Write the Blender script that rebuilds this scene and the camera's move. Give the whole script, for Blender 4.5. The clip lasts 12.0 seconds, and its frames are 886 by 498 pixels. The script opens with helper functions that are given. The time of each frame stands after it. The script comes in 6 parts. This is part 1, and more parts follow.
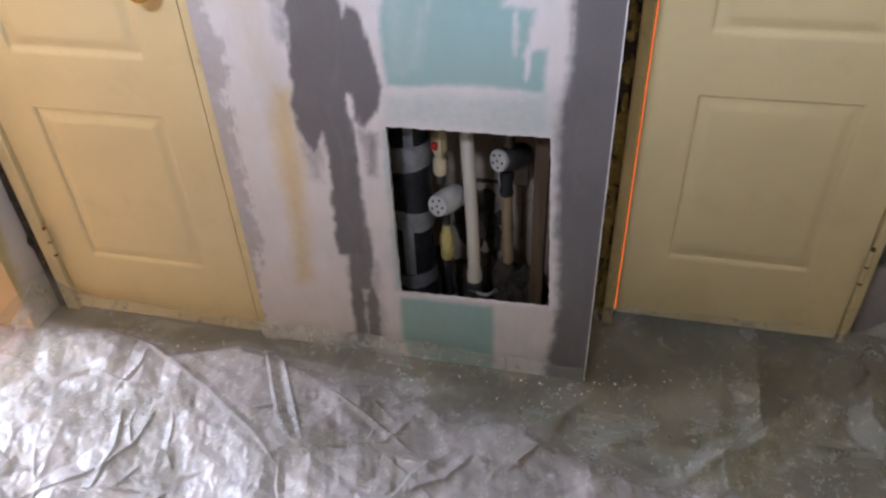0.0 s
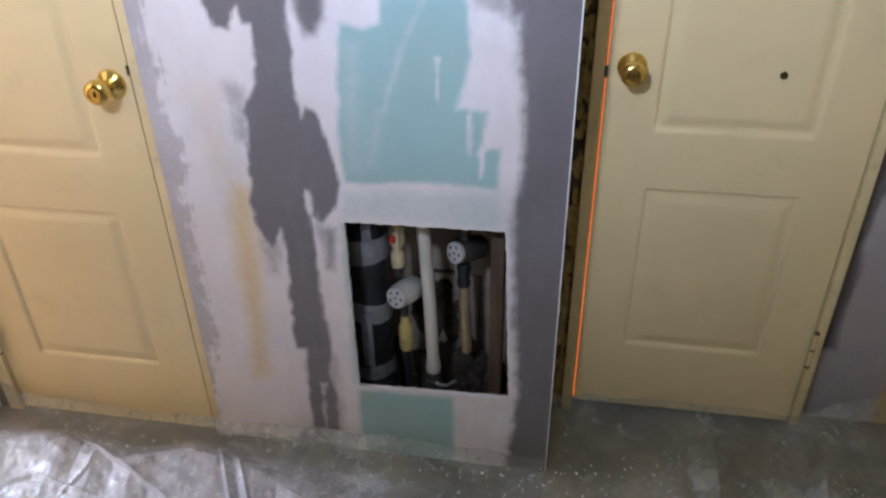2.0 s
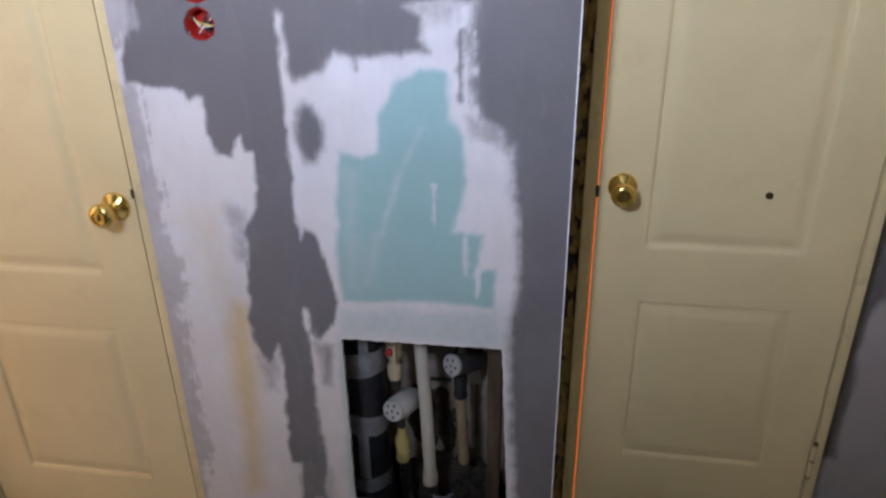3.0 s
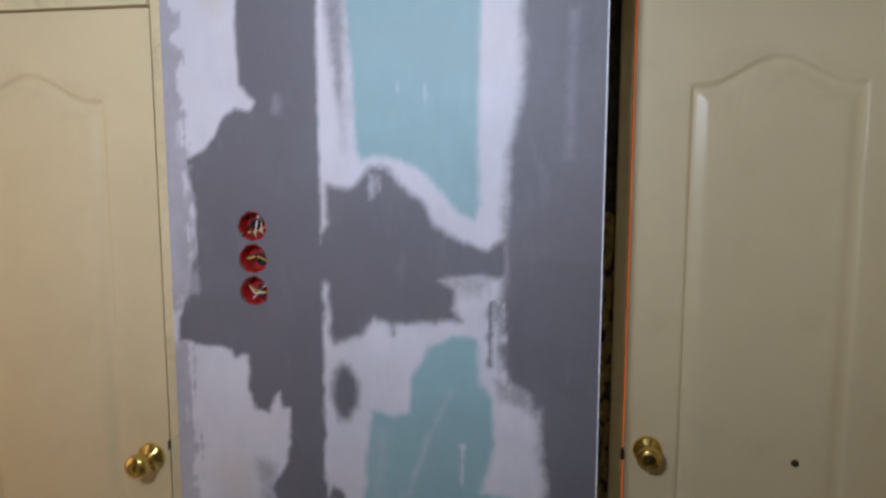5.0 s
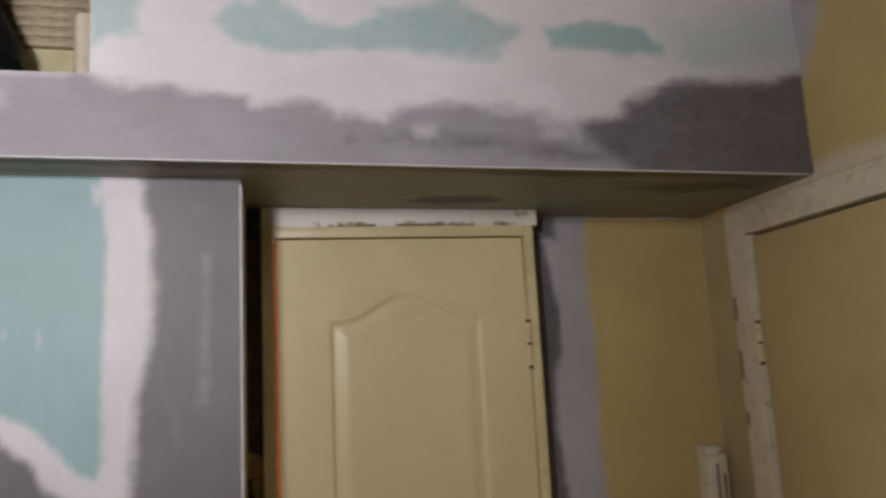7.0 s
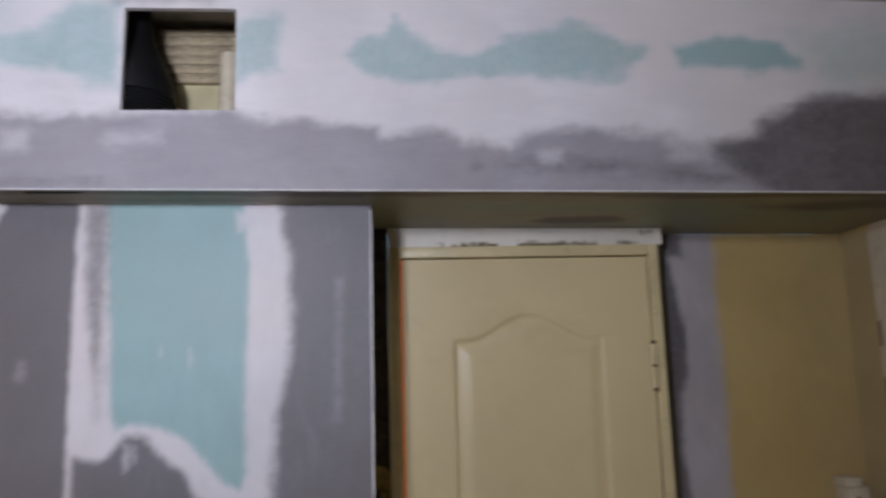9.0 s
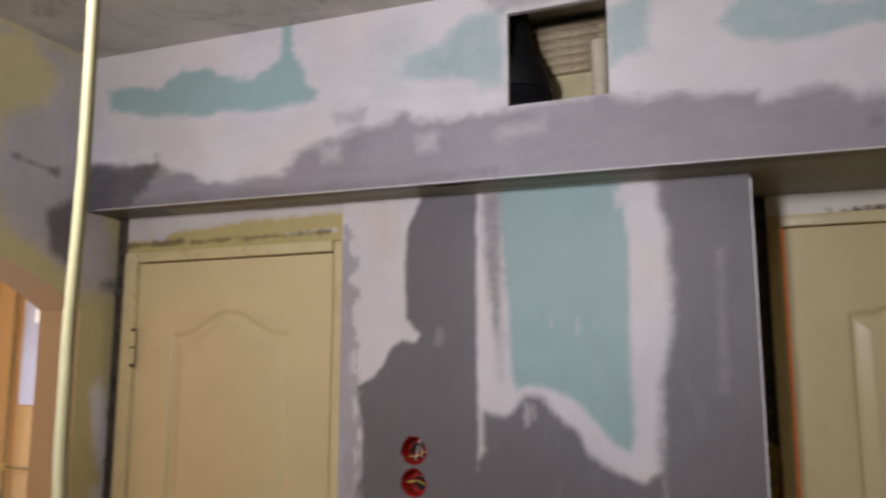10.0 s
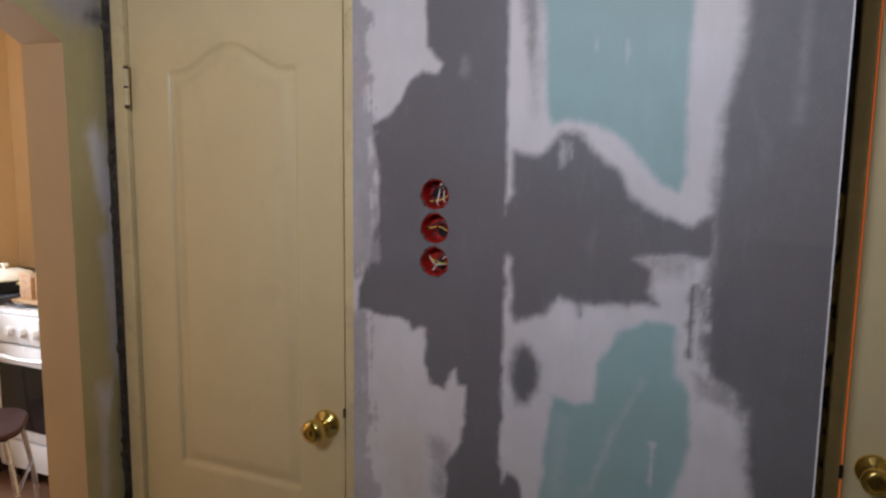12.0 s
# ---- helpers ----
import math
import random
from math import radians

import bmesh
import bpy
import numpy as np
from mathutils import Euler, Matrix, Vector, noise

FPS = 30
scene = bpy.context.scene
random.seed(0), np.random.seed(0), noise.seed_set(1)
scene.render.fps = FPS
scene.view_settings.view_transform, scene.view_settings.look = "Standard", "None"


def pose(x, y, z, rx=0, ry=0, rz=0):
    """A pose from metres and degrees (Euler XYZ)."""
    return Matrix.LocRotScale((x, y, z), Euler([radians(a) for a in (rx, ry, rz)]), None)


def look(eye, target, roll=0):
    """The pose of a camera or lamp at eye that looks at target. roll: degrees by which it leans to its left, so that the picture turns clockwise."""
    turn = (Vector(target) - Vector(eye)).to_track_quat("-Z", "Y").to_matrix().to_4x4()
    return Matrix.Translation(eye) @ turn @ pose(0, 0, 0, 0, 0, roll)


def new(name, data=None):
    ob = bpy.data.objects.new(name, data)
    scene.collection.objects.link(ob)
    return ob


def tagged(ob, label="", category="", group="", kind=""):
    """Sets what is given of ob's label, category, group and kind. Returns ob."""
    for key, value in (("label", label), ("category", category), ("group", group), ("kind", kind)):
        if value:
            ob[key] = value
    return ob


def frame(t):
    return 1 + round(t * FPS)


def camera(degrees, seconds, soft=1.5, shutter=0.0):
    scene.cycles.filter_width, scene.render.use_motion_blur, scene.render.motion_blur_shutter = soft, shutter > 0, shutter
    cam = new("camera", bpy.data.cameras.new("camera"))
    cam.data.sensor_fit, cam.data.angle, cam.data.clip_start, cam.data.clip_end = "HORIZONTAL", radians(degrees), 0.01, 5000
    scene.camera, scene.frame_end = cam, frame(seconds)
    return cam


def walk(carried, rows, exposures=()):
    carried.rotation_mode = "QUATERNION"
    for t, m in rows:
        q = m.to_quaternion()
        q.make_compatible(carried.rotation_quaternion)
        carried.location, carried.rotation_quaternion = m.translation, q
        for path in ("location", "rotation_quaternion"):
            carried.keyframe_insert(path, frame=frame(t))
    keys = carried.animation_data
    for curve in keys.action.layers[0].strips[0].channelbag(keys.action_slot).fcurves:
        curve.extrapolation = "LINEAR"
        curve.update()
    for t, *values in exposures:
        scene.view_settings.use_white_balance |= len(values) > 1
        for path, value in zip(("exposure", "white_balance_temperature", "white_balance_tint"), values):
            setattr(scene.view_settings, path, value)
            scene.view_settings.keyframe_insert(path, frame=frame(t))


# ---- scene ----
cam = camera(62.2, 12.0, soft=2.4, shutter=0.3)
PATH = [
    (0, (-0.011, -1.380, 1.485), (-0.412, 0.157, 0.270), -2.60),
    (0.5, (-0.019, -1.386, 1.493), (-0.380, 0.186, 0.310), -1.40),
    (1, (-0.019, -1.385, 1.496), (-0.360, 0.226, 0.361), -1.00),
    (1.5, (-0.019, -1.377, 1.505), (-0.313, 0.264, 0.401), -0.95),
    (2, (-0.016, -1.379, 1.520), (-0.319, 0.303, 0.480), -1.00),
    (2.5, (-0.019, -1.373, 1.543), (-0.318, 0.366, 0.599), -0.55),
    (3, (-0.023, -1.354, 1.613), (-0.325, 0.425, 0.752), -1.00),
    (3.2, (-0.024, -1.358, 1.621), (-0.330, 0.451, 0.828), -1.40),
    (4.8, (-0.041, -1.419, 1.694), (-0.412, 0.512, 1.341), 0.50),
    (5, (-0.036, -1.425, 1.686), (-0.411, 0.524, 1.436), 0.00),
    (5.5, (0.000, -1.425, 1.665), (-0.328, 0.548, 1.665), -0.30),
    (6, (-0.010, -1.420, 1.701), (-0.186, 0.566, 1.863), 0.10),
    (6.5, (0.009, -1.425, 1.717), (0.131, 0.553, 1.986), -2.00),
    (7, (0.062, -1.427, 1.721), (0.510, 0.495, 2.044), -3.00),
    (7.2, (0.069, -1.429, 1.724), (0.617, 0.469, 2.057), -3.52),
    (8.8, (0.028, -1.449, 1.749), (0.388, 0.487, 2.099), -2.30),
    (9, (0.031, -1.448, 1.771), (0.184, 0.512, 2.097), -1.53),
    (9.2, (0.022, -1.466, 1.789), (-0.013, 0.504, 2.079), -0.56),
    (9.5, (0.019, -1.492, 1.806), (-0.322, 0.462, 2.062), 0.10),
    (10, (-0.036, -1.524, 1.752), (-0.772, 0.314, 2.036), 0.00),
    (10.2, (-0.031, -1.525, 1.716), (-0.913, 0.242, 2.029), 0.76),
    (10.5, (-0.029, -1.500, 1.672), (-1.021, 0.212, 1.963), 1.70),
    (10.7, (-0.021, -1.462, 1.648), (-1.031, 0.258, 1.807), 1.14),
    (10.8, (-0.016, -1.444, 1.637), (-1.041, 0.275, 1.694), 1.06),
    (11, (-0.008, -1.406, 1.614), (-1.011, 0.321, 1.497), 0.00),
    (11.1, (-0.023, -1.405, 1.606), (-1.002, 0.334, 1.475), -0.78),
    (11.5, (-0.069, -1.375, 1.593), (-0.892, 0.438, 1.403), 1.40),
    (12, (-0.103, -1.344, 1.632), (-0.904, 0.469, 1.362), 0.70),
]
EXPOSURES = [(0.0, 1.06, 5950, 11), (1.5, 1.06, 5550, 9), (2.5, 0.80, 5600, 9), (3.2, 0.54, 5600, 9), (5.0, -0.20, 5750, 9), (6.0, -0.40, 6250, 10), (7.0, -0.30, 7200, 10),
             (9.0, -0.40, 6300, 11), (9.5, -0.46, 6700, 12), (10.2, -0.72, 7250, 12), (10.8, -1.00, 7600, 12), (11.5, -0.97, 7350, 11), (12.0, -0.66, 6400, 10)]
walk(cam, [(t, look(eye, target, roll)) for t, eye, target, roll in PATH], EXPOSURES)

# ---- world and lights ----
world = bpy.data.worlds.new("world")
scene.world = world
world.use_nodes = True
wn = world.node_tree.nodes
sky = wn.new("ShaderNodeTexSky")
sky.sky_type, sky.sun_disc = "NISHITA", False
sky.sun_elevation, sky.sun_rotation = radians(38), radians(200)
world.node_tree.links.new(sky.outputs[0], wn["Background"].inputs[0])
wn["Background"].inputs[1].default_value = 0.12

sun = new("sun", bpy.data.lights.new("sun", "SUN"))
sun.data.energy, sun.data.angle, sun.data.color = 2.0, radians(0.5), (1.0, 0.95, 0.88)
sun.matrix_world = look((-20, 6, 16), (0, 0, 0))


def area_light(name, eye, target, sx, sy, watts, color):
    data = bpy.data.lights.new(name, "AREA")
    data.shape, data.size, data.size_y = "RECTANGLE", sx, sy
    data.energy, data.color = watts, color
    ob = new(name, data)
    ob.matrix_world = look(eye, target)
    return ob


# the hall's unseen lamp over the camera, a warm fill in the kitchen, and the daylight in the window
hall = new("hall_lamp", bpy.data.lights.new("hall_lamp", "SPOT"))
hall.data.energy, hall.data.shadow_soft_size, hall.data.color = 118.0, 0.10, (0.84, 0.87, 1.0)
# made-up soft cone, aimed high so that the lower wall dims
hall.data.spot_size, hall.data.spot_blend = radians(128), 1.0
hall.matrix_world = look((-0.50, -1.80, 2.13), (-0.44, 0.0, 2.46))
# added warm fill without a fitting, to brighten the peach walls
kitchen_fill = new("kitchen_fill_light", bpy.data.lights.new("kitchen_fill_light", "POINT"))
kitchen_fill.data.energy, kitchen_fill.data.shadow_soft_size, kitchen_fill.data.color = 30.0, 0.12, (1.0, 0.80, 0.57)
kitchen_fill.location = (-3.0, 0.1, 2.3)
area_light("window_daylight", (-4.22, 0.25, 1.55), (-2.0, 0.0, 1.0), 1.2, 1.25, 130.0, (0.80, 0.88, 1.0))

# ---- materials ----


def mat(name):
    m = bpy.data.materials.new(name)
    m.use_nodes = True
    return m, m.node_tree.nodes, m.node_tree.links, m.node_tree.nodes["Principled BSDF"]


def texco(n, l, scale=(1, 1, 1)):
    c, mp = n.new("ShaderNodeTexCoord"), n.new("ShaderNodeMapping")
    mp.inputs["Scale"].default_value = scale
    l.new(c.outputs["Object"], mp.inputs["Vector"])
    return mp.outputs[0]


def noise_tex(n, l, vec, scale, detail=4.0, rough=0.55, dist=0.0):
    t = n.new("ShaderNodeTexNoise")
    t.inputs["Scale"].default_value, t.inputs["Detail"].default_value = scale, detail
    t.inputs["Roughness"].default_value, t.inputs["Distortion"].default_value = rough, dist
    l.new(vec, t.inputs["Vector"])
    return t.outputs["Fac"]


def math_node(n, l, op, a, b=None, clamp=False):
    t = n.new("ShaderNodeMath")
    t.operation, t.use_clamp = op, clamp
    for i, v in enumerate((a, b)):
        if v is None:
            continue
        if isinstance(v, (int, float)):
            t.inputs[i].default_value = v
        else:
            l.new(v, t.inputs[i])
    return t.outputs[0]


def ramp(n, l, fac, lo, hi):
    t = n.new("ShaderNodeMapRange")
    t.interpolation_type = "SMOOTHSTEP"
    t.inputs["From Min"].default_value, t.inputs["From Max"].default_value = lo, hi
    l.new(fac, t.inputs["Value"])
    return t.outputs[0]


def mix_col(n, l, fac, a, b, mode="MIX"):
    t = n.new("ShaderNodeMix")
    t.data_type, t.blend_type = "RGBA", mode
    for sock, v in ((t.inputs[0], fac), (t.inputs[6], a), (t.inputs[7], b)):
        if isinstance(v, (int, float)):
            sock.default_value = v
        elif isinstance(v, tuple):
            sock.default_value = (*v, 1.0)
        else:
            l.new(v, sock)
    return t.outputs[2]


def bump(n, l, height, dist, strength, normal=None):
    t = n.new("ShaderNodeBump")
    t.inputs["Distance"].default_value, t.inputs["Strength"].default_value = dist, strength
    l.new(height, t.inputs["Height"])
    if normal:
        l.new(normal, t.inputs["Normal"])
    return t.outputs[0]


def surface(name, color, rough=0.6, vary=0.12, scale=6.0, grain=90.0, relief=0.3, metal=0.0, dirt=None, dirt_amount=0.0, spec=0.5, stretch=(1, 1, 1)):
    """A solid surface with broad and fine variation, relief and an optional dirt colour."""
    m, n, l, p = mat(name)
    v = texco(n, l, stretch)
    big, fine = noise_tex(n, l, v, scale, 5.0, 0.6, 0.3), noise_tex(n, l, v, grain, 4.0)
    dark = tuple(c * (1 - vary) for c in color)
    light = tuple(min(1.0, c * (1 + vary * 0.6)) for c in color)
    c = mix_col(n, l, ramp(n, l, big, 0.3, 0.7), dark, light)
    c = mix_col(n, l, math_node(n, l, "MULTIPLY", ramp(n, l, fine, 0.45, 0.75), vary), c, tuple(k * 0.75 for k in color))
    if dirt:
        d = math_node(n, l, "MULTIPLY", ramp(n, l, noise_tex(n, l, v, scale * 2.3, 6.0, 0.7, 0.6), 0.52, 0.72), dirt_amount)
        c = mix_col(n, l, d, c, dirt)
    l.new(c, p.inputs["Base Color"])
    r = n.new("ShaderNodeMapRange")
    r.inputs["To Min"].default_value, r.inputs["To Max"].default_value = max(0.02, rough - 0.1), min(1, rough + 0.1)
    l.new(big, r.inputs["Value"])
    l.new(r.outputs[0], p.inputs["Roughness"])
    p.inputs["Metallic"].default_value, p.inputs["Specular IOR Level"].default_value = metal, spec
    if relief:
        l.new(bump(n, l, fine, 0.002, relief), p.inputs["Normal"])
    return m


def coat(name, base, red, green, blue, alpha, rough=0.52, streak=(7, 7, 2.4)):
    """A plastered face: the mesh's 'coat' layer says how much of each of four coats covers the base."""
    m, n, l, p = mat(name)
    v = texco(n, l)
    at = n.new("ShaderNodeAttribute")
    at.attribute_name = "coat"
    sep = n.new("ShaderNodeSeparateColor")
    l.new(at.outputs["Color"], sep.inputs[0])
    fine = noise_tex(n, l, v, 55.0, 6.0, 0.65)
    broad = noise_tex(n, l, v, 5.0, 4.0, 0.55, 0.4)
    pull = noise_tex(n, l, texco(n, l, streak), 6.0, 5.0, 0.6)
    speck = noise_tex(n, l, v, 260.0, 2.0)

    def weight(w):
        edge = math_node(n, l, "MULTIPLY", w, math_node(n, l, "SUBTRACT", 1.0, w))
        shift = math_node(n, l, "MULTIPLY", math_node(n, l, "SUBTRACT", fine, 0.5), 2.6)
        return math_node(n, l, "ADD", w, math_node(n, l, "MULTIPLY", edge, shift), True)

    def shade(c, amount):
        lo, hi = tuple(k * (1 - amount) for k in c), tuple(min(1, k * (1 + amount)) for k in c)
        return mix_col(n, l, ramp(n, l, math_node(n, l, "ADD", math_node(n, l, "MULTIPLY", broad, 0.72), math_node(n, l, "MULTIPLY", pull, 0.28)), 0.34, 0.66), lo, hi)

    drift = ramp(n, l, noise_tex(n, l, v, 2.3, 3.0, 0.5, 0.8), 0.38, 0.66)
    smear = ramp(n, l, noise_tex(n, l, texco(n, l, (streak[0], streak[1], streak[2] * 0.8)), 3.0, 5.0, 0.65, 0.5), 0.54, 0.80)
    c = mix_col(n, l, math_node(n, l, "MULTIPLY", drift, 0.55), shade(base, 0.08), tuple(k * q for k, q in zip(base, (1.03, 0.97, 0.90))))
    for w, k, a in ((sep.outputs[1], green, 0.06), (sep.outputs[2], blue, 0.08), (sep.outputs[0], red, 0.10), (at.outputs["Alpha"], alpha, 0.16)):
        tone = mix_col(n, l, math_node(n, l, "MULTIPLY", drift, 0.6), shade(k, a), tuple(q * g for q, g in zip(k, (0.99, 0.92, 0.90))))
        c = mix_col(n, l, weight(w), c, tone)
    c = mix_col(n, l, math_node(n, l, "MULTIPLY", smear, 0.09), c, tuple(0.5 * (q + 0.5) for q in base))
    c = mix_col(n, l, math_node(n, l, "MULTIPLY", ramp(n, l, speck, 0.62, 0.8), 0.25), c, (0.75, 0.74, 0.72))
    l.new(c, p.inputs["Base Color"])
    p.inputs["Roughness"].default_value, p.inputs["Specular IOR Level"].default_value = rough, 0.5
    rise = math_node(n, l, "ADD", math_node(n, l, "MULTIPLY", sep.outputs[1], -0.7), math_node(n, l, "ADD", math_node(n, l, "MULTIPLY", fine, 0.25), math_node(n, l, "MULTIPLY", pull, 0.16)))
    l.new(bump(n, l, rise, 0.0020, 0.35), p.inputs["Normal"])
    return m


PUTTY, GREY, TEAL, YELLOW, DARK = (0.70, 0.67, 0.70), (0.166, 0.158, 0.170), (0.31, 0.47, 0.475), (0.62, 0.47, 0.20), (0.085, 0.078, 0.082)
M_PANEL = coat("puttied_board", PUTTY, GREY, TEAL, YELLOW, (0.36, 0.34, 0.365))
M_SOFFIT = coat("puttied_soffit", PUTTY, (0.30, 0.28, 0.31), TEAL, (0.46, 0.56, 0.56), DARK, streak=(2.2, 9, 9))
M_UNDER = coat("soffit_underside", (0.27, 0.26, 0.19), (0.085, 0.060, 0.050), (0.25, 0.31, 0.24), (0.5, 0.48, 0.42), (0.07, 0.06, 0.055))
M_ARCH = coat("old_yellow_wall", (0.58, 0.50, 0.26), (0.46, 0.435, 0.455), (0.48, 0.44, 0.22), (0.78, 0.75, 0.76), (0.13, 0.115, 0.12))
M_SIDEWALL = coat("yellow_wall_with_filler", (0.50, 0.375, 0.155), (0.43, 0.40, 0.42), (0.52, 0.40, 0.19), (0.68, 0.64, 0.58), (0.085, 0.078, 0.088))
M_HEAD_YELLOW = coat("scraped_yellow_head", (0.54, 0.45, 0.20), (0.66, 0.63, 0.62), (0.60, 0.52, 0.30), (0.4, 0.33, 0.16), (0.20, 0.15, 0.07))
M_HEAD_WHITE = coat("scraped_white_head", (0.74, 0.69, 0.62), (0.60, 0.55, 0.42), (0.7, 0.6, 0.4), (0.55, 0.5, 0.4), (0.16, 0.12, 0.06))
M_DOOR = surface("cream_door_paint", (0.72, 0.59, 0.335), 0.36, 0.05, 3.0, 140.0, 0.10, dirt=(0.50, 0.38, 0.19), dirt_amount=0.18)
M_FRAME = surface("cream_frame_paint", (0.71, 0.59, 0.335), 0.40, 0.08, 8.0, 120.0, 0.15, dirt=(0.30, 0.22, 0.11), dirt_amount=0.35)
M_FRAME_OLD = surface("white_chipped_frame_paint", (0.66, 0.58, 0.44), 0.5, 0.12, 14.0, 120.0, 0.3, dirt=(0.22, 0.17, 0.11), dirt_amount=0.6)
M_DOOR_TAN = surface("tan_flat_door_paint", (0.54, 0.415, 0.21), 0.45, 0.08, 4.0, 120.0, 0.12, dirt=(0.36, 0.27, 0.14), dirt_amount=0.3)
M_BRASS = surface("polished_brass", (0.78, 0.56, 0.16), 0.16, 0.06, 20.0, 60.0, 0.0, 1.0)
M_DARKMETAL = surface("dark_key_slot", (0.10, 0.07, 0.03), 0.4, 0.2, 30.0, 80.0, 0.1, 0.7)
M_RUST = surface("rusty_hinge_edge", (0.16, 0.09, 0.045), 0.8, 0.4, 60.0, 200.0, 0.4)
M_CRACK = surface("crumbled_joint_and_gap_shade", (0.075, 0.058, 0.045), 0.95, 0.5, 30.0, 120.0, 1.0, dirt=(0.26, 0.20, 0.10), dirt_amount=0.5)
M_FOAM = surface("old_mounting_foam", (0.36, 0.26, 0.09), 0.9, 0.35, 40.0, 160.0, 0.8, dirt=(0.09, 0.07, 0.04), dirt_amount=0.8)
M_BEAD = surface("white_corner_bead", (0.80, 0.79, 0.80), 0.45, 0.10, 30.0, 150.0, 0.2, dirt=(0.35, 0.33, 0.34), dirt_amount=0.5)
M_CORE = surface("board_core", (0.60, 0.57, 0.53), 0.9, 0.15, 30.0, 150.0, 0.5)
M_CEIL = surface("patchy_plaster_ceiling", (0.60, 0.57, 0.53), 0.9, 0.16, 5.0, 70.0, 0.8, dirt=(0.27, 0.25, 0.24), dirt_amount=0.75)
M_PLAIN = surface("plain_yellow_wall", (0.45, 0.36, 0.185), 0.85, 0.10, 4.0, 80.0, 0.3)
M_FLOOR = surface("dusty_screed_floor", (0.165, 0.140, 0.100), 0.85, 0.5, 6.0, 60.0, 0.9, dirt=(0.36, 0.33, 0.29), dirt_amount=0.6)
M_DEBRIS = surface("plaster_crumbs", (0.74, 0.72, 0.70), 0.9, 0.15, 60.0, 200.0, 0.4)
M_RED = surface("red_socket_plastic", (0.44, 0.018, 0.012), 0.35, 0.15, 40.0, 150.0, 0.1)
M_WIRE_WHITE = surface("white_wire", (0.75, 0.71, 0.62), 0.45, 0.05, 30.0, 100.0, 0.0)
M_WIRE_YELLOW = surface("yellow_wire", (0.72, 0.60, 0.12), 0.45, 0.05, 30.0, 100.0, 0.0)
M_WIRE_BLACK = surface("black_wire", (0.03, 0.03, 0.035), 0.45, 0.1, 30.0, 100.0, 0.0)
M_CABLE = surface("pale_yellow_cable", (0.60, 0.55, 0.30), 0.62, 0.05, 20.0, 90.0, 0.1)
M_SHAFT = surface("shaft_back_wall", (0.40, 0.33, 0.26), 0.9, 0.2, 6.0, 70.0, 0.5, dirt=(0.12, 0.11, 0.10), dirt_amount=0.6)
M_SEWER = surface("black_wrapped_pipe", (0.018, 0.018, 0.022), 0.30, 0.3, 12.0, 90.0, 0.4)
M_TAPE = surface("grey_foil_tape", (0.30, 0.30, 0.32), 0.38, 0.25, 22.0, 60.0, 0.9, 0.3)
M_PPR = surface("white_plastic_pipe", (0.68, 0.63, 0.55), 0.4, 0.05, 12.0, 90.0, 0.05)
M_METER = surface("white_meter_plastic", (0.56, 0.54, 0.52), 0.35, 0.05, 20.0, 90.0, 0.05)
M_BLACK = surface("black_plastic", (0.02, 0.02, 0.022), 0.4, 0.2, 20.0, 90.0, 0.1)
M_DUCT = surface("dull_black_duct", (0.007, 0.007, 0.008), 0.6, 0.3, 20.0, 90.0, 0.2, spec=0.25)
M_CREAMFIT = surface("cream_fitting", (0.66, 0.55, 0.34), 0.4, 0.08, 30.0, 90.0, 0.1)
M_YELLOWFIT = surface("yellow_brass_fitting", (0.62, 0.50, 0.18), 0.42, 0.12, 30.0, 90.0, 0.2)
M_OLDPIPE = surface("tan_painted_pipe", (0.36, 0.27, 0.15), 0.55, 0.2, 20.0, 90.0, 0.3)
M_STEELDARK = surface("tarnished_steel", (0.16, 0.15, 0.14), 0.45, 0.2, 20.0, 90.0, 0.3, 0.8)
M_WOODOLD = surface("old_rough_timber", (0.105, 0.072, 0.045), 0.85, 0.35, 8.0, 60.0, 0.9, stretch=(6, 6, 0.6))
M_PLANK = surface("rough_sawn_plank", (0.42, 0.34, 0.22), 0.9, 0.6, 7.0, 30.0, 1.2, dirt=(0.12, 0.095, 0.065), dirt_amount=0.9, stretch=(1.6, 4, 4))
M_PLASTERYEL = surface("pale_yellow_rough_plaster", (0.62, 0.55, 0.33), 0.9, 0.2, 12.0, 60.0, 0.8)
M_ORANGE = surface("peach_kitchen_wall", (0.72, 0.51, 0.28), 0.8, 0.05, 2.5, 70.0, 0.2)
M_KFLOOR = surface("brown_kitchen_floor", (0.17, 0.085, 0.05), 0.4, 0.25, 6.0, 50.0, 0.2)
M_WHITE = surface("white_enamel", (0.78, 0.77, 0.78), 0.25, 0.03, 10.0, 80.0, 0.0)
M_OVENGLASS = surface("black_oven_glass", (0.012, 0.012, 0.014), 0.12, 0.1, 10.0, 80.0, 0.0)
M_CABINET = surface("dark_cabinet_front", (0.045, 0.034, 0.038), 0.5, 0.15, 8.0, 80.0, 0.1, spec=0.2)
M_CABSIDE = surface("beige_cabinet_side", (0.66, 0.56, 0.45), 0.5, 0.06, 8.0, 80.0, 0.1)
M_WORKTOP = surface("dark_worktop", (0.07, 0.08, 0.11), 0.3, 0.3, 30.0, 120.0, 0.1)
M_CHROME = surface("satin_steel_tube", (0.55, 0.55, 0.56), 0.25, 0.05, 20.0, 90.0, 0.0, 0.9)
M_SEAT = surface("dark_brown_leatherette", (0.046, 0.020, 0.018), 0.42, 0.15, 16.0, 160.0, 0.4, spec=0.12)
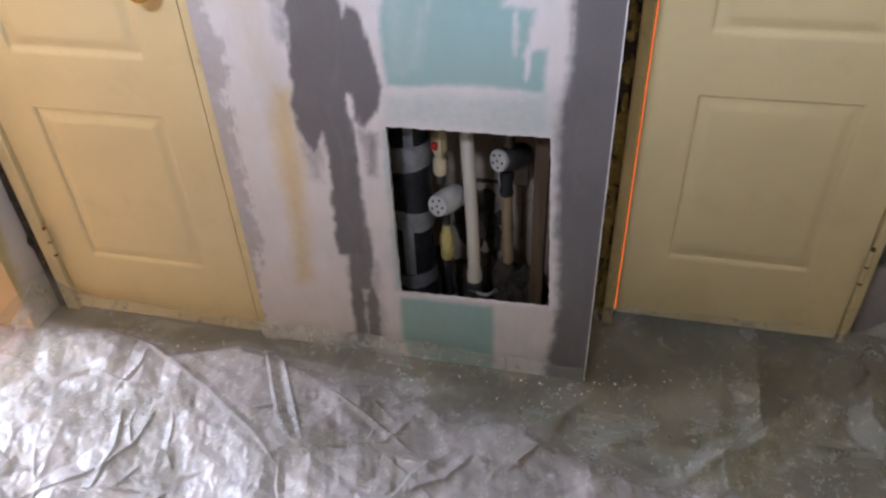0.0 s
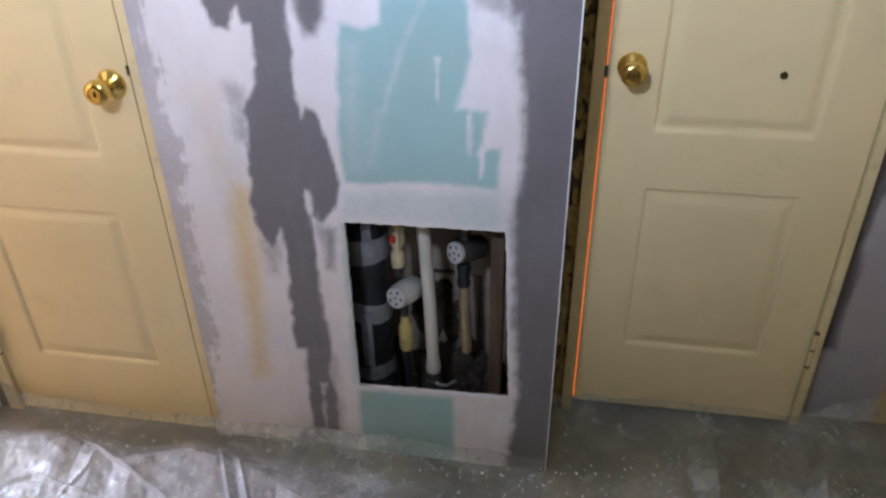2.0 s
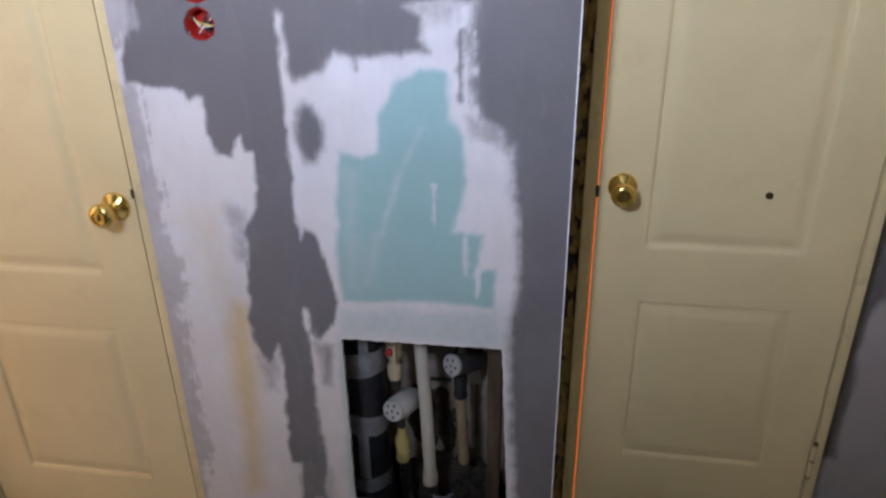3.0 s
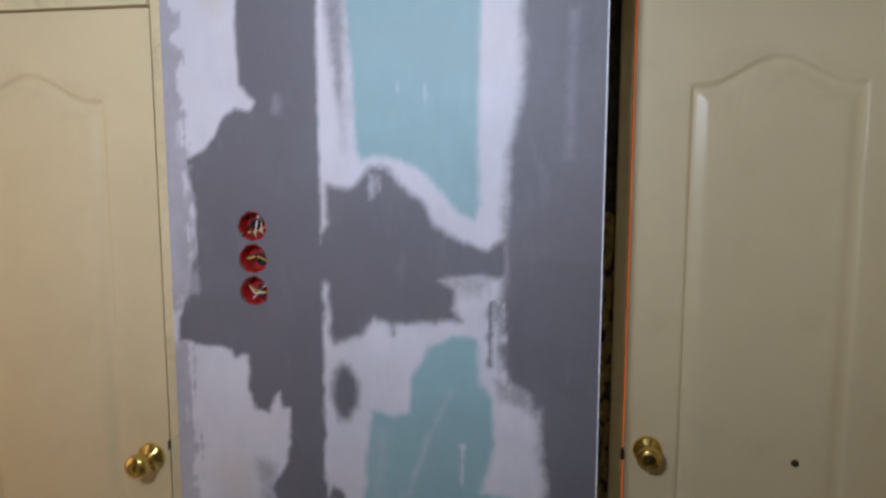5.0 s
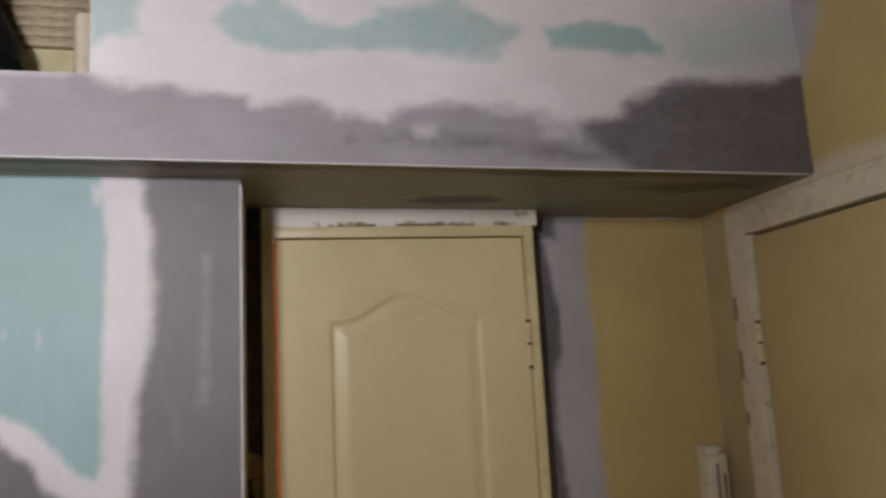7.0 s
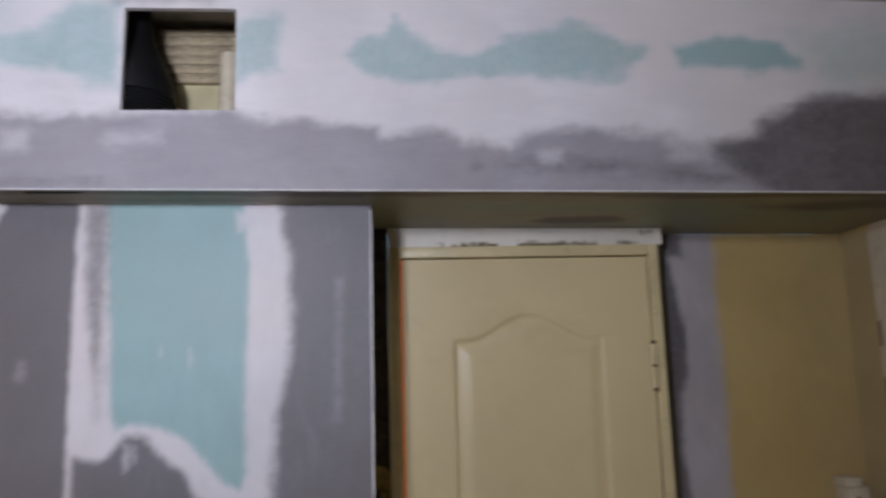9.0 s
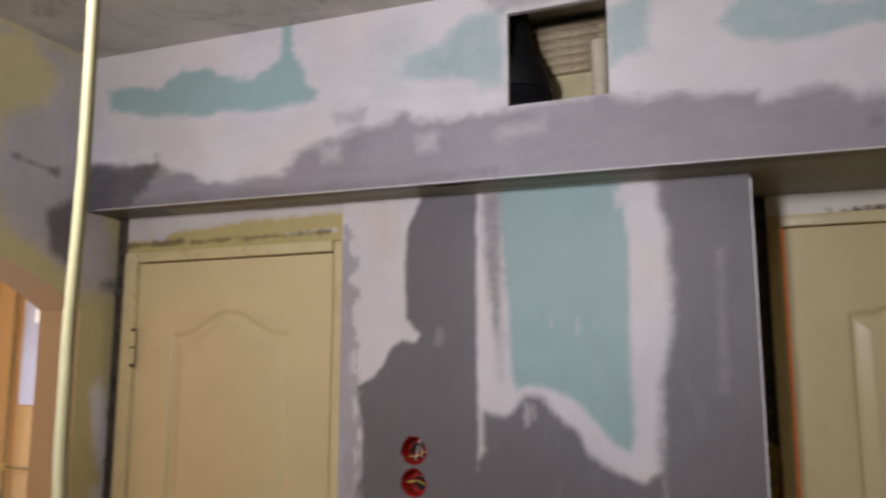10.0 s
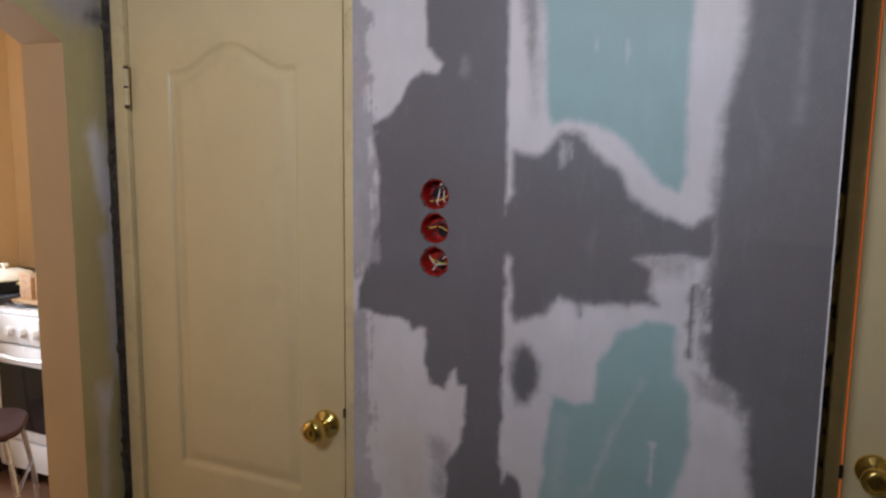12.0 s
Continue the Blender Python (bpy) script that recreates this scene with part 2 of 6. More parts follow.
M_CLOTH = surface("yellow_cloth", (0.80, 0.56, 0.02), 0.85, 0.1, 12.0, 300.0, 0.5)
M_CURTAIN = surface("pale_blue_curtain", (0.62, 0.65, 0.72), 0.85, 0.10, 5.0, 300.0, 0.4)
cn, cl = M_CURTAIN.node_tree.nodes, M_CURTAIN.node_tree.links
thin, blend = cn.new("ShaderNodeBsdfTranslucent"), cn.new("ShaderNodeMixShader")
thin.inputs[0].default_value, blend.inputs[0].default_value = (0.66, 0.71, 0.84, 1.0), 0.5
cl.new(cn["Principled BSDF"].outputs[0], blend.inputs[1])
cl.new(thin.outputs[0], blend.inputs[2])
cl.new(blend.outputs[0], cn["Material Output"].inputs[0])
M_ROD = surface("brown_curtain_rod", (0.22, 0.13, 0.06), 0.45, 0.1, 10.0, 80.0, 0.1)
# the white casing's bluish shade is put into this lilac
M_LILAC = surface("boiler_casing_shade_lilac", (0.36, 0.36, 0.46), 0.35, 0.04, 6.0, 80.0, 0.0)
M_PAN = surface("cream_pan_lid", (0.72, 0.68, 0.58), 0.3, 0.05, 10.0, 80.0, 0.0)
M_CARTON = surface("brown_printed_carton", (0.48, 0.29, 0.16), 0.7, 0.2, 30.0, 90.0, 0.2, dirt=(0.75, 0.68, 0.58), dirt_amount=0.7)
M_BOARD = surface("wooden_board", (0.42, 0.26, 0.13), 0.5, 0.15, 8.0, 60.0, 0.2)
M_WINFRAME = surface("white_window_frame", (0.80, 0.80, 0.79), 0.35, 0.03, 8.0, 80.0, 0.0)

# emissive orange that stands in for light leaking from the room behind
M_GLOW, gn, gl, gp = mat("glow_strip_in_door_gap")
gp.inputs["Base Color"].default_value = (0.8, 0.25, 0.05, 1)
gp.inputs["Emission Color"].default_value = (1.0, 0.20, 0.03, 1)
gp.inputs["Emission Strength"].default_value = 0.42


def film(name, low, high, thin, cloudy, wrinkle_scale):
    """Thin polythene: clear where it lies flat and dusty or doubled where it is milky; 'coat' says how many layers lie there."""
    m, n, l, p = mat(name)
    v = texco(n, l)
    milky = ramp(n, l, noise_tex(n, l, v, 5.0, 5.0, 0.6, 0.5), 0.3, 0.75)
    dusty = ramp(n, l, noise_tex(n, l, v, 42.0, 6.0, 0.8), 0.52, 0.66)
    at = n.new("ShaderNodeAttribute")
    at.attribute_name = "coat"
    sep = n.new("ShaderNodeSeparateColor")
    l.new(at.outputs["Color"], sep.inputs[0])
    l.new(mix_col(n, l, milky, low, high), p.inputs["Base Color"])
    p.inputs["Roughness"].default_value, p.inputs["IOR"].default_value, p.inputs["Specular IOR Level"].default_value = 0.38, 1.5, 0.5
    p.inputs["Coat Weight"].default_value, p.inputs["Coat Roughness"].default_value = 0.50, 0.12
    veil = math_node(n, l, "ADD", math_node(n, l, "MULTIPLY", milky, cloudy), math_node(n, l, "MULTIPLY", dusty, 0.26))
    veil = math_node(n, l, "ADD", veil, math_node(n, l, "MULTIPLY", sep.outputs[0], 0.46))
    l.new(math_node(n, l, "ADD", veil, thin, True), p.inputs["Alpha"])
    crease = bump(n, l, noise_tex(n, l, v, wrinkle_scale, 3.0, 0.5, 1.8), 0.008, 0.55)
    l.new(crease, p.inputs["Normal"])
    l.new(crease, p.inputs["Coat Normal"])
    return m


M_FILM = film("clear_dust_film", (0.50, 0.54, 0.48), (0.72, 0.74, 0.72), 0.11, 0.15, 22.0)
M_FILM_WHITE = film("milky_folded_film", (0.50, 0.47, 0.50), (0.74, 0.70, 0.77), 0.13, 0.17, 34.0)

# ---- building helpers ----


def thing(name, label, category, group="", kind="", at=(0, 0, 0)):
    ob = new(name)
    ob.empty_display_size = 0.05
    ob.location = at
    return tagged(ob, label, category, group, kind)


def part(name, bm, material, parent=None, label="", smooth=True):
    """Links a bmesh as one mesh object, under a thing or under a part."""
    me = bpy.data.meshes.new(name)
    bm.normal_update()
    bm.to_mesh(me)
    bm.free()
    me.materials.append(material)
    if smooth:
        me.polygons.foreach_set("use_smooth", [True] * len(me.polygons))
        me.set_sharp_from_angle(angle=radians(40))
    ob = new(name, me)
    if parent:
        ob.parent = parent
    if label:
        ob["label"] = label
    return ob


def box(x0, x1, y0, y1, z0, z1, bevel=0.0, bm=None):
    out = bm or bmesh.new()
    b = bmesh.new()
    bmesh.ops.create_cube(b, size=1.0, matrix=Matrix.Translation(((x0 + x1) / 2, (y0 + y1) / 2, (z0 + z1) / 2)) @ Matrix.Diagonal((abs(x1 - x0), abs(y1 - y0), abs(z1 - z0), 1)))
    if bevel:
        bmesh.ops.bevel(b, geom=b.edges[:], offset=bevel, segments=2, affect="EDGES", profile=0.6)
    tmp = bpy.data.meshes.new("tmp")
    b.to_mesh(tmp)
    b.free()
    out.from_mesh(tmp)
    bpy.data.meshes.remove(tmp)
    return out


def lathe(profile, m, segs=24, bm=None):
    """Turns (radius, height) pairs round the local z axis, laid into the world by m."""
    bm = bm or bmesh.new()
    rings = []
    for r, hgt in profile:
        if r < 1e-6:
            rings.append([bm.verts.new(m @ Vector((0, 0, hgt)))])
        else:
            rings.append([bm.verts.new(m @ Vector((r * math.cos(a), r * math.sin(a), hgt))) for a in (2 * math.pi * i / segs for i in range(segs))])
    for a, b in zip(rings, rings[1:]):
        for i in range(segs):
            q = [a[i % len(a)], a[(i + 1) % len(a)], b[(i + 1) % len(b)], b[i % len(b)]]
            q = list(dict.fromkeys(q))
            if len(q) > 2:
                bm.faces.new(q)
    bmesh.ops.recalc_face_normals(bm, faces=bm.faces[:])
    return bm


def tube(points, r, segs=10, steps=6, bm=None):
    """A round tube along a smooth line through the points."""
    pts = [Vector(p) for p in points]
    line = []
    for i in range(len(pts) - 1):
        p0, p1, p2, p3 = pts[max(i - 1, 0)], pts[i], pts[i + 1], pts[min(i + 2, len(pts) - 1)]
        for k in range(steps):
            u = k / steps
            line.append(0.5 * (2 * p1 + (p2 - p0) * u + (2 * p0 - 5 * p1 + 4 * p2 - p3) * u * u + (3 * p1 - p0 - 3 * p2 + p3) * u ** 3))
    line.append(pts[-1])
    bm = bm or bmesh.new()
    side, rings = None, []
    for i, p in enumerate(line):
        d = (line[min(i + 1, len(line) - 1)] - line[max(i - 1, 0)]).normalized()
        if side is None:
            side = d.orthogonal().normalized()
        side = (side - d * side.dot(d)).normalized()
        up = d.cross(side)
        rings.append([bm.verts.new(p + (side * math.cos(a) + up * math.sin(a)) * r) for a in (2 * math.pi * k / segs for k in range(segs))])
    for a, b in zip(rings, rings[1:]):
        for i in range(segs):
            bm.faces.new((a[i], a[(i + 1) % segs], b[(i + 1) % segs], b[i]))
    bm.faces.new(rings[0][::-1])
    bm.faces.new(rings[-1])
    return bm


AXIS_Y = Matrix.Rotation(radians(90), 4, "X")  # local z points towards -y


def lattice(x, y, seed):
    """Smooth value noise in two dimensions, 0 to 1."""
    xi, yi = np.floor(x).astype(np.int64), np.floor(y).astype(np.int64)
    fx, fy = x - xi, y - yi
    fx, fy = fx * fx * (3 - 2 * fx), fy * fy * (3 - 2 * fy)

    def cell(a, b):
        k = (a * 374761393 + b * 668265263 + seed * 974634721) & 0x7FFFFFFF
        k = ((k ^ (k >> 13)) * 1274126177) & 0x7FFFFFFF
        return ((k ^ (k >> 16)) & 0xFFFF) / 65535.0

    top = cell(xi, yi) * (1 - fx) + cell(xi + 1, yi) * fx
    low = cell(xi, yi + 1) * (1 - fx) + cell(xi + 1, yi + 1) * fx
    return top * (1 - fy) + low * fy


def fractal(x, y, seed, octaves=4, gain=0.5):
    total, amp, size = 0.0, 1.0, 0.0
    for k in range(octaves):
        total = total + amp * lattice(x * 2 ** k, y * 2 ** k, seed + 17 * k)
        size += amp
        amp *= gain
    return total / size


def inside(px, pz, outline):
    """Signed distance to a closed outline, positive inside."""
    best, sign = np.full(px.shape, 1e9), np.zeros(px.shape, bool)
    for (ax, az), (bx, bz) in zip(outline, outline[1:] + outline[:1]):
        ex, ez = bx - ax, bz - az
        u = np.clip(((px - ax) * ex + (pz - az) * ez) / (ex * ex + ez * ez + 1e-12), 0, 1)
        best = np.minimum(best, (px - ax - u * ex) ** 2 + (pz - az - u * ez) ** 2)
        if abs(ez) > 1e-9:
            sign ^= ((az > pz) != (bz > pz)) & (px < ex * (pz - az) / ez + ax)
    return np.where(sign, 1, -1) * np.sqrt(best)


def coats(u, v, patches, seed, rag=0.010, freq=(40, 40)):
    """Weights of the four coats over points; a patch is (channel, outline, softness, strength) and maybe its own
    raggedness. Channel 4 scrapes the other coats off again."""
    w = np.zeros((len(u), 4))
    for k, (channel, outline, soft, strength, *own) in enumerate(patches):
        r = own[0] if own else rag
        rough = (fractal(u * freq[0], v * freq[1], seed + 31 * k, 4) - 0.5) * 1.6 * r
        su, sv = (4.0, 0.35) if freq[0] >= freq[1] else (0.30, 2.5)
        pulled = (fractal(u * freq[0] * su, v * freq[1] * sv, seed + 31 * k + 7, 3) - 0.5) * 0.85 * r
        d = (inside(u, v, outline) + rough + pulled) / (soft * 1.05)
        t = np.clip(d * 0.5 + 0.5, 0, 1)
        t = t * t * (3 - 2 * t) * strength
        if channel == 4:
            w *= (1 - t)[:, None]
        else:
            w[:, channel] = np.maximum(w[:, channel], t)
    return w


def lines(a, b, step, *extra):
    """Grid lines from a to b with the given places among them."""
    stops = sorted({a, b, *[e for e in extra if a < e < b]})
    out = [stops[0]]
    for p, q in zip(stops, stops[1:]):
        c = max(1, round((q - p) / step))
        out += [p + (q - p) * (i + 1) / c for i in range(c - 1)] + [q]
    return out


def paint(me, weights):
    layer = me.color_attributes.new("coat", "FLOAT_COLOR", "POINT")
    layer.data.foreach_set("color", np.asarray(weights, np.float32).ravel())


def plate(name, us, vs, place, patches, material, holes=(), depth=None, seed=1, rag=0.010, freq=(40, 40), label="", kind="structure", parent=None, warp=0.0, cut=None, lean=None):
    """A coated board: a fine face over the grid us x vs, with square holes (u0, u1, v0, v1) cut
    through, and edges as deep as depth says. place(u, v, d) lays it into the world."""
    uv, index, faces = [], {}, []

    def vert(u, v):
        key = (round(u, 5), round(v, 5))
        if key not in index:
            index[key] = len(uv)
            uv.append((u, v))
        return index[key]

    for u0, u1 in zip(us, us[1:]):
        for v0, v1 in zip(vs, vs[1:]):
            cu, cv = (u0 + u1) / 2, (v0 + v1) / 2
            if any(a < cu < b and c < cv < d for a, b, c, d in holes) or (cut and cut(cu, cv)):
                continue
            faces.append((vert(u0, v0), vert(u1, v0), vert(u1, v1), vert(u0, v1)))
    n = len(uv)
    if lean:
        uv = [lean(u, v) for u, v in uv]
    arr = np.array(uv)
    weights = coats(arr[:, 0], arr[:, 1], patches, seed, rag, freq)
    sag = (fractal(arr[:, 0] * 3.1, arr[:, 1] * 3.1, seed + 5, 3) - 0.5) * warp
    verts = [place(u, v, s) for (u, v), s in zip(uv, sag)]
    mesh_faces = list(faces)
    if depth:
        seen = {}
        for f in faces:
            for a, b in zip(f, f[1:] + f[:1]):
                seen[(a, b)] = True
        back = {}
        for a, b in [e for e in seen if (e[1], e[0]) not in seen]:
            for q in (a, b):
                if q not in back:
                    back[q] = len(verts)
                    verts.append(place(*uv[q], depth))
            mesh_faces.append((b, a, back[a], back[b]))
        extra = np.tile([0.0, 0.0, 0.0, 0.0], (len(verts) - n, 1))
        weights = np.vstack([weights, extra])
    me = bpy.data.meshes.new(name)
    me.from_pydata([tuple(p) for p in verts], [], mesh_faces)
    paint(me, weights)
    me.materials.append(material)
    me.polygons.foreach_set("use_smooth", [True] * len(me.polygons))
    me.set_sharp_from_angle(angle=radians(40))
    ob = new(name, me)
    if parent:
        ob.parent = parent
        if label:
            ob["label"] = label
        return ob
    return tagged(ob, label, "wall", "", kind)


def wall(name, material, boxes, label, category="wall"):
    bm = bmesh.new()
    for b in boxes:
        box(*b, bm=bm)
    return tagged(part(name, bm, material, None, "", False), label, category, "", "structure")


# ---- setting: the hall ----
X_LEFT, X_RIGHT, CEIL, SOFFIT = -1.615, 1.190, 2.525, 2.095
Y_SOFFIT, Y_DOOR_1, Y_DOOR_2, Y_RECESS = -0.120, 0.010, 0.250, 0.325


def sag(u):
    """How far the soffit's lower edge lies over its mean height: it runs down to the right."""
    return 0.009 - 0.0115 * u


def lean_top(u, v):
    return v + sag(u) * min(1.0, max(0.0, (v - 1.6) / (SOFFIT - 1.6)))


def shear_down(ob, rate=0.0115, base=0.009):
    for q in ob.data.vertices:
        q.co.z += base - rate * q.co.x
    return ob


tagged(part("floor", box(X_LEFT, X_RIGHT, -3.0, 0.44, -0.10, 0.0), M_FLOOR, None, "", False), "grey screed hall floor covered with dust", "floor", "", "structure")
shear_down(wall("ceiling", M_CEIL, [(X_LEFT - 0.14, X_RIGHT + 0.1, -3.1, 0.6, CEIL, CEIL + 0.1)], "patchy scraped concrete ceiling with grey filler stains", "ceiling"), 0.018, -0.014)
# unseen wall added to close the hall; neutral so its bounce isn't yellow
wall("wall_south", M_CORE, [(X_LEFT, X_RIGHT + 0.1, -3.1, -3.0, 0, CEIL)], "unseen neutral wall closing the hall behind the camera")

